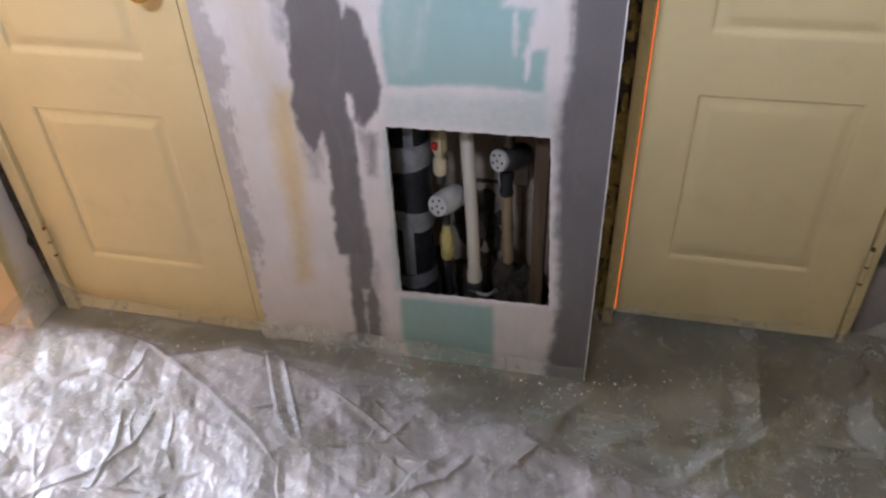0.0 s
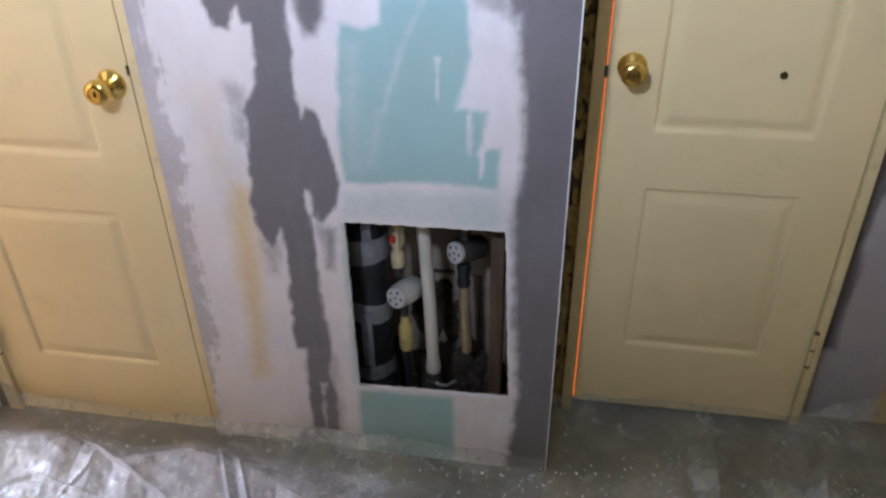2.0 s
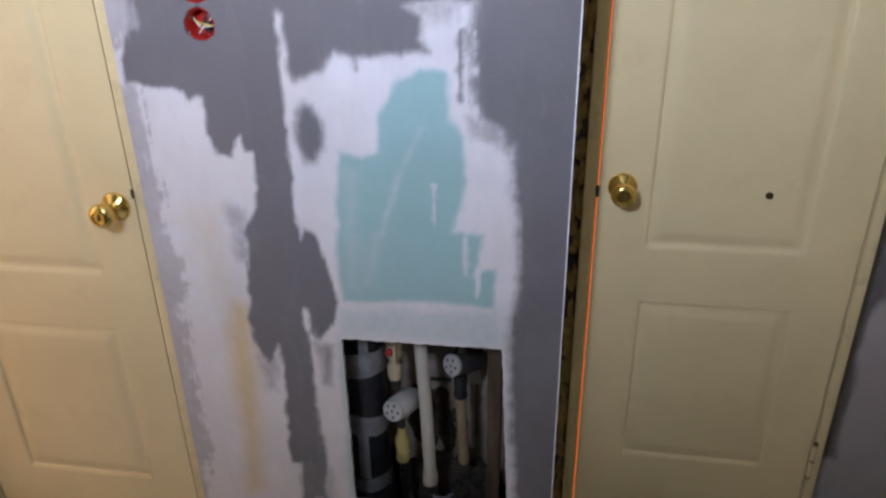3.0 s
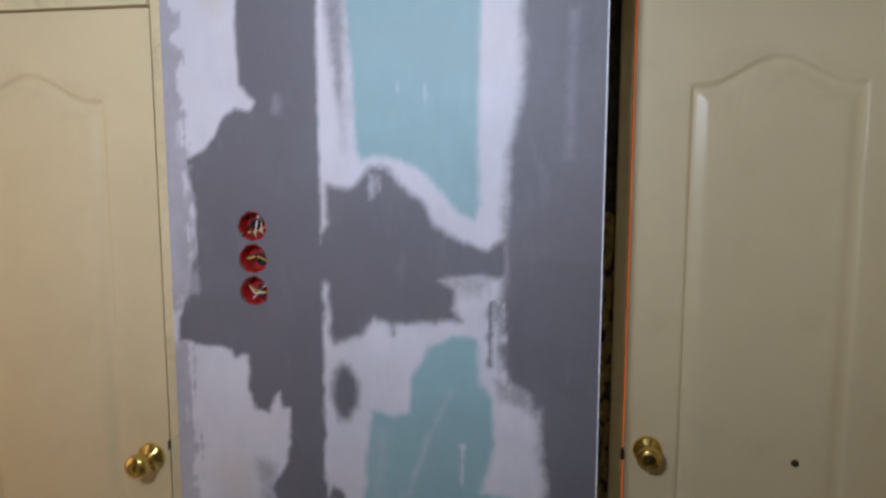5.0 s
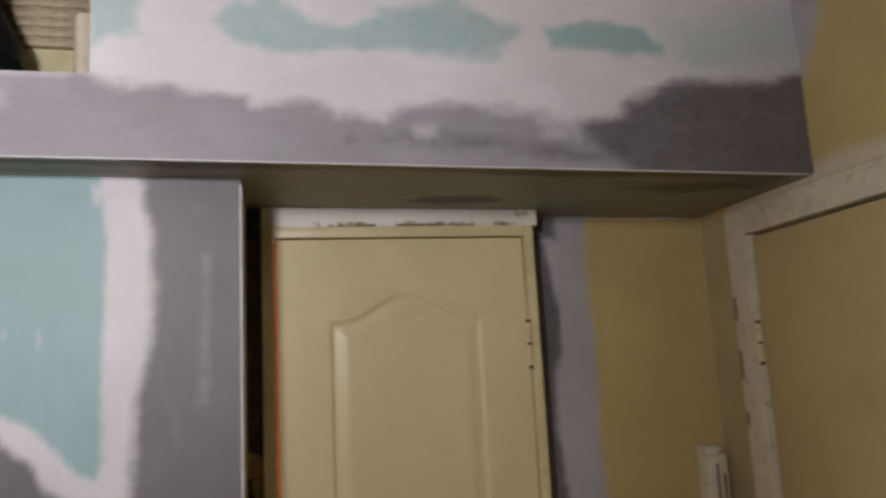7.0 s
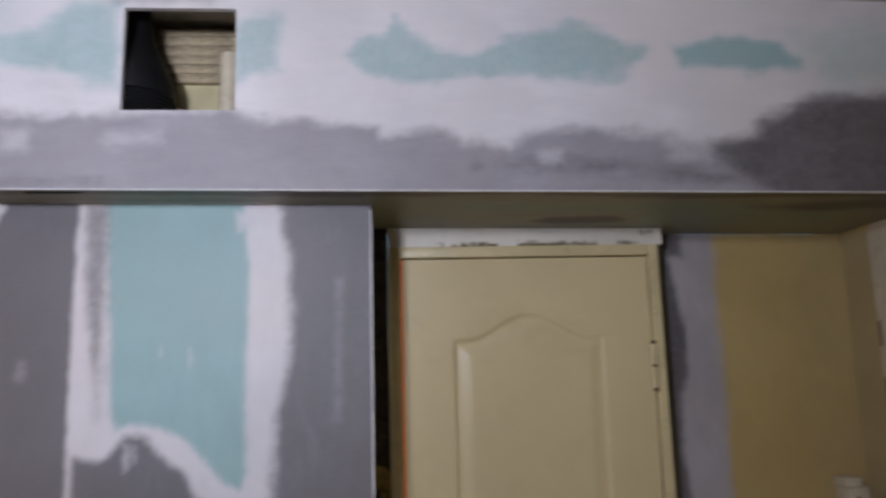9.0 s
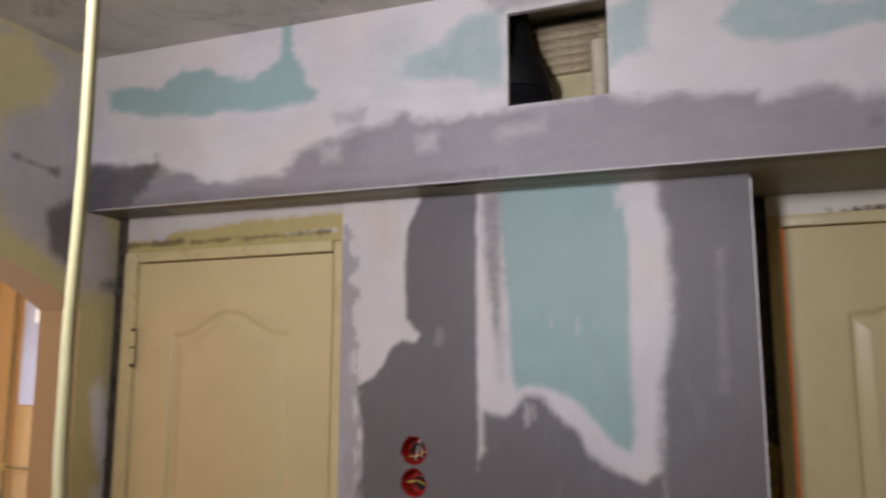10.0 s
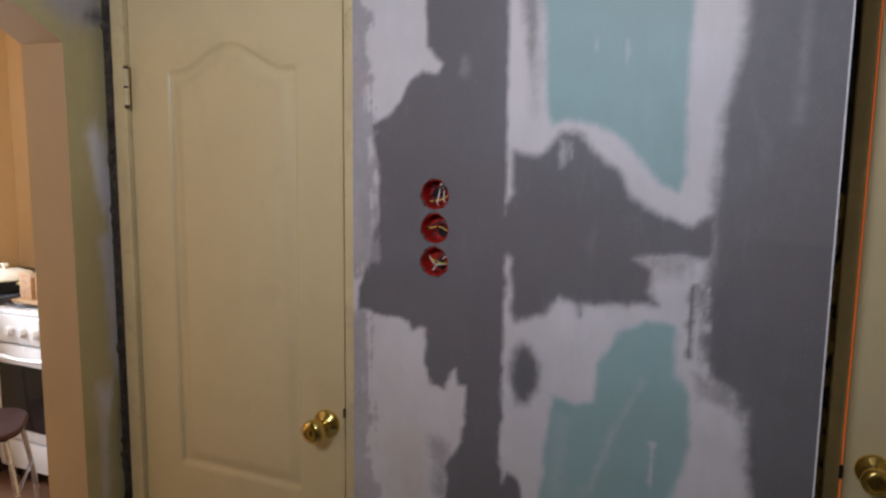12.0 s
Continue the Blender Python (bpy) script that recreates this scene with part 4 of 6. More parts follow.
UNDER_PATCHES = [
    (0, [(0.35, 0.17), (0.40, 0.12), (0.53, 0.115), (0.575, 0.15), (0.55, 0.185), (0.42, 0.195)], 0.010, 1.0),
    # darker brown band along the whole front edge
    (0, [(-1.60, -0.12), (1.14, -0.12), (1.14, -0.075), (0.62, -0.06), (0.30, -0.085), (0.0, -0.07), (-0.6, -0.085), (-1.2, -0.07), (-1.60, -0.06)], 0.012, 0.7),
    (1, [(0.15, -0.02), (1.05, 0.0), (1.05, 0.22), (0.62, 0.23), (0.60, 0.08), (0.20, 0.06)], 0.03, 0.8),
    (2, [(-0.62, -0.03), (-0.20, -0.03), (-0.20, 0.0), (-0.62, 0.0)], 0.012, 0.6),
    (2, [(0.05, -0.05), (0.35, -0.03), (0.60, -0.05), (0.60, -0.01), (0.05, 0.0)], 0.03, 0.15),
    # darker towards both ends, and a thin dark line between
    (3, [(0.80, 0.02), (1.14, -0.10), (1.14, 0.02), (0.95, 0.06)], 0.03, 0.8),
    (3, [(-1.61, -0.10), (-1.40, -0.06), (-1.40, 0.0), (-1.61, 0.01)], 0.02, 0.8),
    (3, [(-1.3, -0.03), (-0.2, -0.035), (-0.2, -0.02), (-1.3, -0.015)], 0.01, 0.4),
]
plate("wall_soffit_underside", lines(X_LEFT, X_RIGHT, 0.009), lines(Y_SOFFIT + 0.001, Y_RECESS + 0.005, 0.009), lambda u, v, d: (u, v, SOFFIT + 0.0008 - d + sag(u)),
      UNDER_PATCHES, M_UNDER, seed=15, rag=0.016, freq=(18, 30), warp=0.003, label="greenish board under the soffit with brown filler stain, darker front edge and ends",
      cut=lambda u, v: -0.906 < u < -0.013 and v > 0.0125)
shear_down(wall("trim_soffit_bead", M_BEAD, [(X_LEFT + 0.05, X_RIGHT - 0.002, Y_SOFFIT - 0.0012, Y_SOFFIT + 0.001, SOFFIT - 0.0010, SOFFIT + 0.0008)], "thin white bead along the lower soffit edge", "trim"))


# ---- doors of the hall ----
DOOR_W, DOOR_H = 0.586, 1.988


def door_profile(s):
    """Relief of the pressed door skin against the distance in from a field's outline."""
    s = np.asarray(s)
    edge = np.clip(s / 0.006, 0, 1)
    rise = np.clip((s - 0.010) / 0.030, 0, 1)
    return -0.0075 * edge * edge * (3 - 2 * edge) + 0.0065 * rise * rise * (3 - 2 * rise)


def leaf_mesh():
    """A pressed two-field door leaf: the upper field has an arched head. Origin at its lower left front corner."""
    us, vs = lines(0, DOOR_W, 0.0045), lines(0, DOOR_H, 0.006)
    u, v = np.meshgrid(np.array(us), np.array(vs), indexing="ij")
    c, half = DOOR_W / 2, 0.177
    off = np.abs(u - c)
    q = np.clip(off / (half * 0.86), 0, 1)
    head = 1.800 + 0.058 * 0.5 * (1 + np.cos(math.pi * q))
    upper = np.minimum(np.minimum(half - off, v - 0.832), (head - v) * 0.95)
    lower = np.minimum(half - off, np.minimum(v - 0.215, 0.685 - v))
    y = -door_profile(np.maximum(np.maximum(upper, lower), 0.0))
    nu, nv = len(us), len(vs)
    verts = [(float(a), float(b), float(d)) for a, b, d in zip(u.ravel(), y.ravel(), v.ravel())]
    faces = [(i * nv + j, (i + 1) * nv + j, (i + 1) * nv + j + 1, i * nv + j + 1) for i in range(nu - 1) for j in range(nv - 1)]
    k = len(verts)
    verts += [(0, 0.036, 0), (DOOR_W, 0.036, 0), (DOOR_W, 0.036, DOOR_H), (0, 0.036, DOOR_H)]
    verts += [(0, 0, 0), (DOOR_W, 0, 0), (DOOR_W, 0, DOOR_H), (0, 0, DOOR_H)]
    faces += [(k + 1, k, k + 3, k + 2)] + [(k + i, k + (i + 1) % 4, k + 4 + (i + 1) % 4, k + 4 + i) for i in range(4)]
    me = bpy.data.meshes.new("door_leaf")
    me.from_pydata(verts, [], faces)
    me.materials.append(M_DOOR)
    me.polygons.foreach_set("use_smooth", [True] * len(me.polygons))
    me.set_sharp_from_angle(angle=radians(50))
    return me


LEAF = leaf_mesh()


def knob(parent, x, y, z):
    m = Matrix.Translation((x, y, z)) @ AXIS_Y
    k = part("door_knob", lathe([(0, 0.020), (0.012, 0.020), (0.0115, 0.030), (0.016, 0.036), (0.0245, 0.044), (0.0275, 0.054), (0.0255, 0.064), (0.0200, 0.069), (0.0150, 0.0695), (0.0140, 0.067), (0.0, 0.067)], m, 32), M_BRASS, parent, "polished brass door knob")
    part("rosette", lathe([(0, 0.0), (0.033, 0.0), (0.033, 0.004), (0.029, 0.009), (0.019, 0.013), (0.013, 0.021), (0.0, 0.021)], m, 32), M_BRASS, k)
    part("key_slot", box(x - 0.0018, x + 0.0018, y - 0.0690, y - 0.0665, z - 0.006, z + 0.006), M_DARKMETAL, k, "dark key slot")


def hinge(parent, x, y, z, span=0.100):
    h = part("hinge", lathe([(0, -span / 2), (0.0065, -span / 2), (0.0065, -0.002), (0.0050, -0.001), (0.0050, 0.001), (0.0065, 0.002), (0.0065, span / 2), (0, span / 2)], Matrix.Translation((x, y, z)), 12), M_FRAME, parent, "painted over barrel hinge")
    for dz in (-span / 2 - 0.004, 0.0, span / 2 + 0.004):
        part("hinge_cap", lathe([(0, -0.004), (0.005, -0.004), (0.0068, 0.0), (0.005, 0.004), (0, 0.004)], Matrix.Translation((x, y - 0.0012, z + dz)), 10), M_RUST, h, "rusty bare hinge end")


def put_leaf(parent, x, y, z, wide):
    ob = new("leaf", LEAF)
    ob.location, ob.scale = (x, y, z), (wide, 1.0, 1.0)
    ob.parent = parent
    return ob


door_1 = thing("door_1", "closed cream pressed door with arched field and brass knob", "door", "hall doors", "structure")
put_leaf(door_1, -1.534, Y_DOOR_1, 0.006, 1.02)
part("jamb", box(-1.578, -1.537, -0.004, 0.10, 0.0, 2.024, 0.004), M_FRAME, door_1)
part("jamb", box(-0.9330, -0.9065, 0.0075, 0.10, 0.0, 2.024, 0.004), M_FRAME, door_1)
part("head", box(-1.5365, -0.9335, -0.004, 0.10, 1.9975, 2.024, 0.004), M_FRAME, door_1)
knob(door_1, -0.982, Y_DOOR_1, 1.013)
hinge(door_1, -1.528, -0.008, 1.770, 0.085)
hinge(door_1, -1.526, -0.008, 0.268, 0.085)
part("latch_mark", box(-0.9362, -0.9332, 0.002, 0.009, 1.036, 1.056), M_RUST, door_1, "dark worn latch mark")
# dark sheet added behind the leaf so that its gaps look shadowed
part("gap_backing", box(-1.536, -0.934, 0.060, 0.075, 0.0, 2.03), M_CRACK, door_1)

door_2 = thing("door_2", "closed cream pressed door set back beside the shaft", "door", "hall doors", "structure")
put_leaf(door_2, 0.0675, Y_DOOR_2, 0.040, 0.994)
part("jamb", box(0.034, 0.0615, Y_DOOR_2 - 0.012, 0.34, 0.0, 2.057, 0.004), M_FRAME, door_2)
part("jamb", box(0.6535, 0.6770, Y_DOOR_2 - 0.012, 0.34, 0.036, 2.057, 0.004), M_FRAME, door_2)
part("head", box(0.0620, 0.6530, Y_DOOR_2 - 0.012, 0.34, 2.0310, 2.057, 0.004), M_FRAME, door_2)
knob(door_2, 0.119, Y_DOOR_2, 1.018)
hinge(door_2, 0.6470, Y_DOOR_2 - 0.016, 1.770)
hinge(door_2, 0.6520, Y_DOOR_2 - 0.016, 0.303)
part("spy_hole", lathe([(0, 0.001), (0.004, 0.001), (0.004, 0.003), (0.0075, 0.0035), (0.0085, 0.0)], Matrix.Translation((0.436, Y_DOOR_2, 1.011)) @ AXIS_Y, 16), M_DARKMETAL, door_2, "small dark metal spy hole")
part("latch_mark", box(0.0595, 0.0672, Y_DOOR_2 - 0.0135, Y_DOOR_2 - 0.004, 0.995, 1.022, 0.002), M_BLACK, door_2, "dark rusty latch plate")
# no lamp is behind the door; this added strip glows in its place
part("gap_glow_strip", box(0.0635, 0.0663, Y_DOOR_2 + 0.002, Y_DOOR_2 + 0.004, 0.045, 2.028), M_GLOW, door_2, "glowing orange strip in place of lamp light through the gap")
# same added dark backing, for the shade in this door's gaps
part("gap_backing", box(0.06, 0.655, 0.300, 0.315, 0.0, 2.03), M_CRACK, door_2)

# crumbled joints beside the frames, with dried foam
wall("wall_joint_left", M_CRACK, [(X_LEFT, -1.5785, 0.006, 0.10, 0, SOFFIT + 0.026)], "dark crumbled joint beside the door frame")
wall("wall_joint_right", M_CRACK, [(-0.0005, 0.0335, Y_DOOR_2 + 0.012, 0.34, 0, SOFFIT + 0.012)], "dark crumbled joint between shaft and door frame")


def lumps(name, count, x0, x1, y, z0, z1, size, material, label, seed):
    rng = random.Random(seed)
    bm = bmesh.new()
    for i in range(count):
        c = Vector((rng.uniform(x0, x1), y + rng.uniform(-0.004, 0.006), rng.uniform(z0, z1)))
        b = bmesh.ops.create_icosphere(bm, subdivisions=2, radius=1.0)
        sx, sy, sz = (size * rng.uniform(0.5, 1.0) for _ in range(3))
        for q in b["verts"]:
            k = 1 + 0.5 * noise.noise(q.co * 1.7 + Vector((i * 3.1, 0, 0)))
            q.co = c + Vector((q.co.x * sx * k, q.co.y * sy * k, q.co.z * sz * 2.2 * k))
    ob = part(name, bm, material)
    return tagged(ob, label, "foam", "", "stuff")


lumps("mounting_foam", 150, 0.003, 0.031, Y_DOOR_2 + 0.010, 0.03, 1.55, 0.014, M_FOAM, "dried yellow brown mounting foam in the joint beside the frame", 4)
lumps("joint_rubble", 70, X_LEFT + 0.004, -1.583, 0.005, 0.03, 2.08, 0.010, M_CRACK, "dark crumbling mortar in the joint beside the frame", 8)

# strips over the doors
plate("wall_head_left", lines(-1.578, -0.906, 0.004), lines(2.024, SOFFIT, 0.004), lambda u, v, d: (u, 0.0045 + d, v), [
    (0, [(-1.58, 2.17), (-0.9, 2.17), (-0.9, 2.092), (-1.2, 2.088), (-1.42, 2.074), (-1.50, 2.06), (-1.58, 2.055)], 0.008, 1.0),
    (0, [(-1.50, 2.09), (-1.43, 2.09), (-1.45, 2.05), (-1.49, 2.045)], 0.008, 1.0),
    (3, [(-1.575, 2.052), (-1.40, 2.053), (-1.38, 2.046), (-1.25, 2.050), (-1.10, 2.049), (-0.94, 2.053), (-0.94, 2.041), (-1.575, 2.040)], 0.005, 0.9),
    (0, [(-1.08, 2.052), (-0.93, 2.056), (-0.92, 2.046), (-1.06, 2.046)], 0.004, 0.8)],
      M_HEAD_YELLOW, depth=0.06, seed=21, rag=0.010, freq=(70, 90), warp=0.006, lean=lambda u, v: (u, v + sag(u) * (v - 2.024) / (SOFFIT - 2.024)), label="scraped yellow plaster strip over the door frame")
plate("wall_head_right", lines(0.0345, 0.690, 0.004), lines(2.057, SOFFIT, 0.004), lambda u, v, d: (u, Y_DOOR_2 - 0.006 + d, v), [
    (3, [(0.155, 2.062), (0.29, 2.063), (0.29, 2.056), (0.155, 2.055)], 0.004, 1.0),
    (3, [(0.335, 2.066), (0.45, 2.066), (0.535, 2.060), (0.53, 2.054), (0.335, 2.054)], 0.004, 1.0),
    (3, [(0.58, 2.064), (0.63, 2.063), (0.63, 2.058), (0.58, 2.058)], 0.004, 0.9),
    (3, [(0.64, 2.09), (0.67, 2.09), (0.67, 2.08), (0.64, 2.08)], 0.005, 0.6),
    (0, [(0.40, 2.075), (0.66, 2.085), (0.66, 2.05), (0.40, 2.05)], 0.012, 0.2)],
      M_HEAD_WHITE, depth=0.06, seed=25, rag=0.012, freq=(80, 120), warp=0.005, lean=lambda u, v: (u, v + sag(u) * (v - 2.057) / (SOFFIT - 2.057)), label="scraped white plaster strip over the set-back door")

# the wall beyond the set-back door
plate("wall_north_right", lines(0.6775, X_RIGHT, 0.007), lines(0.0, SOFFIT, 0.009), lambda u, v, d: (u, Y_RECESS + d, v), [
    (0, [(0.685, 2.158), (0.847, 2.116), (0.852, 1.491), (0.868, 0.970), (0.914, 0.501), (0.894, -0.124), (0.685, -0.124)], 0.016, 1.0),
    (3, [(0.727, 2.106), (0.774, 2.100), (0.771, 2.033), (0.739, 2.033), (0.746, 1.939), (0.763, 1.855), (0.761, 1.762), (0.743, 1.699), (0.740, 1.439), (0.756, 1.387), (0.753, 1.303), (0.737, 1.262), (0.735, 0.866), (0.763, 0.824), (0.758, 0.741), (0.737, 0.657), (0.748, 0.240), (0.685, 0.240), (0.685, 2.064)], 0.010, 0.85),
    (2, [(0.727, 2.114), (1.060, 2.114), (1.060, 2.095), (0.748, 2.097)], 0.008, 0.8),
    (1, [(1.071, 2.106), (1.206, 2.106), (1.206, -0.072), (1.071, -0.072)], 0.03, 0.5),
    (2, [(0.831, 0.303), (0.873, 0.324), (0.883, 0.272), (0.842, 0.261)], 0.01, 0.7)],
      M_SIDEWALL, depth=0.10, seed=31, rag=0.014, freq=(22, 14), warp=0.010, lean=lambda u, v: (u, lean_top(u, v)), label="yellow painted wall with a grey filler band beside the frame")

# the right-hand wall with a flat door in an old white frame
wall("wall_east", M_PLAIN, [(X_RIGHT, X_RIGHT + 0.1, 0.205, 0.44, 0, CEIL), (X_RIGHT, X_RIGHT + 0.1, -0.80, 0.205, 2.075, CEIL), (X_RIGHT, X_RIGHT + 0.1, -3.0, -0.80, 0, CEIL)], "yellow painted wall beside the flat door")
plate("wall_east_over", lines(-0.80, 0.25, 0.012), lines(2.076, CEIL, 0.012), lambda u, v, d: (X_RIGHT - 0.003 + d, u, v), [
    (0, [(-0.2, 2.53), (-0.05, 2.53), (-0.09, 2.38), (-0.12, 2.30), (-0.20, 2.42)], 0.02, 1.0),
    (2, [(-0.8, 2.12), (0.2, 2.105), (0.2, 2.07), (-0.8, 2.07)], 0.02, 0.7)],
      M_SIDEWALL, seed=35, rag=0.02, freq=(14, 14), warp=0.006, label="yellow painted wall over the flat door")
door_3 = thing("door_3", "closed flat tan door in a chipped white frame", "door", "", "structure")
part("leaf", box(X_RIGHT + 0.006, X_RIGHT + 0.042, -0.690, 0.124, 0.010, 2.000, 0.003), M_DOOR_TAN, door_3)
part("jamb", box(X_RIGHT - 0.012, X_RIGHT + 0.09, 0.128, 0.203, 0.0, 2.074, 0.006), M_FRAME_OLD, door_3)
part("jamb", box(X_RIGHT - 0.012, X_RIGHT + 0.09, -0.780, -0.694, 0.0, 2.074, 0.006), M_FRAME_OLD, door_3)
part("head", box(X_RIGHT - 0.012, X_RIGHT + 0.09, -0.6935, 0.1275, 2.006, 2.074, 0.006), M_FRAME_OLD, door_3)
hinge(door_3, X_RIGHT - 0.004, 0.126, 1.745, 0.09)
for z0, z1 in ((1.80, 1.86), (1.66, 1.73), (1.55, 1.58)):
    part("paint_chip", box(X_RIGHT - 0.0135, X_RIGHT - 0.0105, 0.190, 0.197, z0, z1, 0.001), M_RUST, door_3, "dark chipped paint edge")
trunk = thing("wall_trunking", "cracked white painted cable trunking in the wall corner", "trunking", at=(1.132, Y_RECESS - 0.004, 0.0))
part("cover", box(-0.028, 0.030, -0.046, 0.003, 0.0, 1.475, 0.006), M_FRAME_OLD, trunk)
part("crack", box(-0.004, 0.002, -0.0475, -0.0455, 0.9, 1.455), M_RUST, trunk, "dark crack in the cover")
part("crack", box(0.014, 0.020, -0.0475, -0.0455, 1.1, 1.43), M_RUST, trunk, "dark crack in the cover")
part("end_cap", box(-0.030, 0.012, -0.049, 0.003, 1.475, 1.497, 0.004), M_FRAME_OLD, trunk)

# the left-hand wall with the arch to the kitchen
ARCH_Y0, ARCH_Y1, SPRING, RISE, THICK = -0.108, -0.915, 1.866, 0.136, 0.140


def arch_height(y):
    k = (y - (ARCH_Y0 + ARCH_Y1) / 2) / ((ARCH_Y0 - ARCH_Y1) / 2)
    return SPRING + RISE * max(0.0, 1 - k * k)


def arch_wall():
    ys = lines(-1.30, 0.10, 0.010, ARCH_Y0, ARCH_Y1)
    verts, faces, grid = [], [], {}
    rows = 90
    for i, y in enumerate(ys):
        for side in (0, 1):
            grid[i, side] = [len(verts) + k for k in range(rows + 1)]
            low = arch_height(y) if ARCH_Y1 <= y <= ARCH_Y0 else 0.0
            if y in (ARCH_Y0, ARCH_Y1):
                low = SPRING
            x = X_LEFT - THICK * side
            for k in range(rows + 1):
                z = low + (CEIL + 0.04 - low) * k / rows
                verts.append((x, y, z))
    pier = {}
    for i, y in enumerate(ys):
        if y in (ARCH_Y0, ARCH_Y1):
            for side in (0, 1):
                pier[i, side] = [len(verts) + k for k in range(rows + 1)]
                for k in range(rows + 1):
                    verts.append((X_LEFT - THICK * side, y, (CEIL + 0.04) * k / rows))
    for i in range(len(ys) - 1):
        mid = (ys[i] + ys[i + 1]) / 2
        inside_arch = ARCH_Y1 < mid < ARCH_Y0
        for side in (0, 1):
            a = grid[i, side] if inside_arch or (i, side) not in pier else pier[i, side]
            b = grid[i + 1, side] if inside_arch or (i + 1, side) not in pier else pier[i + 1, side]
            for k in range(rows):
                q = (a[k], b[k], b[k + 1], a[k + 1])
                faces.append(q if side == 0 else q[::-1])
        if inside_arch:
            a, b, c, d = grid[i, 0][0], grid[i + 1, 0][0], grid[i + 1, 1][0], grid[i, 1][0]
            faces.append((d, c, b, a))
    for (i, side), col in pier.items():
        if side == 0:
            other = pier[i, 1]
            for k in range(rows):
                if verts[col[k]][2] < SPRING:
                    top = k + 1
                    q = (col[k], col[top], other[top], other[k])
                    faces.append(q if ys[i] == ARCH_Y1 else q[::-1])
    arr = np.array(verts)
    w = coats(arr[:, 1], arr[:, 2], [
        (0, [(-0.361, 2.307), (-0.264, 2.367), (-0.193, 2.485), (-0.031, 2.095), (0.012, 1.921), (-0.090, 1.905), (-0.216, 1.992), (-0.328, 2.056), (-0.383, 2.159)], 0.03, 0.95),
        (0, [(-0.30, 2.53), (-0.10, 2.53), (-0.10, 2.36), (-0.20, 2.42)], 0.03, 0.8),
        (0, [(-0.9, 2.53), (-0.3, 2.53), (-0.4, 2.495), (-0.9, 2.50)], 0.02, 0.6),
        (2, [(-0.062, 1.670), (-0.022, 1.688), (0.031, 1.496), (0.017, 1.369), (-0.024, 1.497)], 0.012, 1.0),
        (2, [(-0.035, 1.42), (0.04, 1.42), (0.04, 1.0), (-0.012, 1.05)], 0.012, 0.8),
        (2, [(-0.066, 1.030), (-0.012, 1.031), (-0.022, 0.945), (-0.054, 0.935)], 0.010, 1.0),
        (2, [(-0.06, 0.44), (0.06, 0.48), (0.06, -0.02), (-0.10, -0.02), (-0.08, 0.20)], 0.016, 0.95),
        (2, [(-0.060, 0.93), (-0.038, 0.93), (-0.050, 0.5), (-0.070, 0.5)], 0.010, 0.7),
        (3, [(-0.230, 2.103), (-0.151, 2.155), (-0.120, 2.011), (-0.148, 1.974), (-0.200, 2.010)], 0.016, 0.95),
        (3, [(-0.08, 1.955), (0.02, 1.945), (0.04, 1.915), (-0.02, 1.93)], 0.007, 0.8),
        (3, [(-0.34, 2.225), (-0.20, 2.215), (-0.20, 2.20), (-0.30, 2.21)], 0.007, 0.8),
        (3, [(-0.14, 2.50), (-0.11, 2.50), (-0.11, 2.10), (-0.14, 2.10)], 0.008, 0.7),
        (1, [(-0.9, 2.3), (-0.4, 2.3), (-0.35, 2.05), (-0.9, 2.05)], 0.10, 0.8)], 41, 0.016, (24, 24))
    reveal = (arr[:, 0] < X_LEFT - 1e-4)
    me = bpy.data.meshes.new("wall_west")
    me.from_pydata(verts, [], faces)
    w[reveal] = (0, 0, 1, 0)
    paint(me, w)
    me.materials.append(M_ARCH)
    me.materials.append(M_ORANGE_REVEAL)
    mats = []
    for f in faces:
        xs = {round(verts[q][0], 3) for q in f}
        mats.append(0 if xs == {round(X_LEFT, 3)} else 1)
    me.polygons.foreach_set("material_index", mats)
    me.update()
    tagged(new("wall_west", me), "old yellow hall wall with grey filler patches and an arch", "wall", "", "structure")


M_ORANGE_REVEAL = surface("peach_arch_reveal", (0.54, 0.39, 0.23), 0.8, 0.06, 3.0, 80.0, 0.25)
arch_wall()
wall("wall_west_near", M_PLAIN, [(X_LEFT - THICK, X_LEFT, -3.0, -1.30, 0, CEIL)], "plain yellow hall wall")
wall("wall_west_far", M_ORANGE, [(X_LEFT - THICK, X_LEFT - 0.001, 0.10, 1.70, 0, CEIL)], "peach painted kitchen wall")

# ---- setting: the kitchen beyond the arch ----
KX, KY, KYS = -4.30, 1.70, -1.70
tagged(part("floor_kitchen", box(KX, X_LEFT, KYS, KY, -0.10, -0.001), M_KFLOOR, None, "", False), "brown kitchen floor", "floor", "", "structure")
wall("wall_kitchen_north", M_ORANGE, [(KX, X_LEFT - THICK, KY, KY + 0.1, 0, CEIL)], "peach painted kitchen wall behind the stove")
WIN = (-0.55, 0.93, 0.85, 2.25)


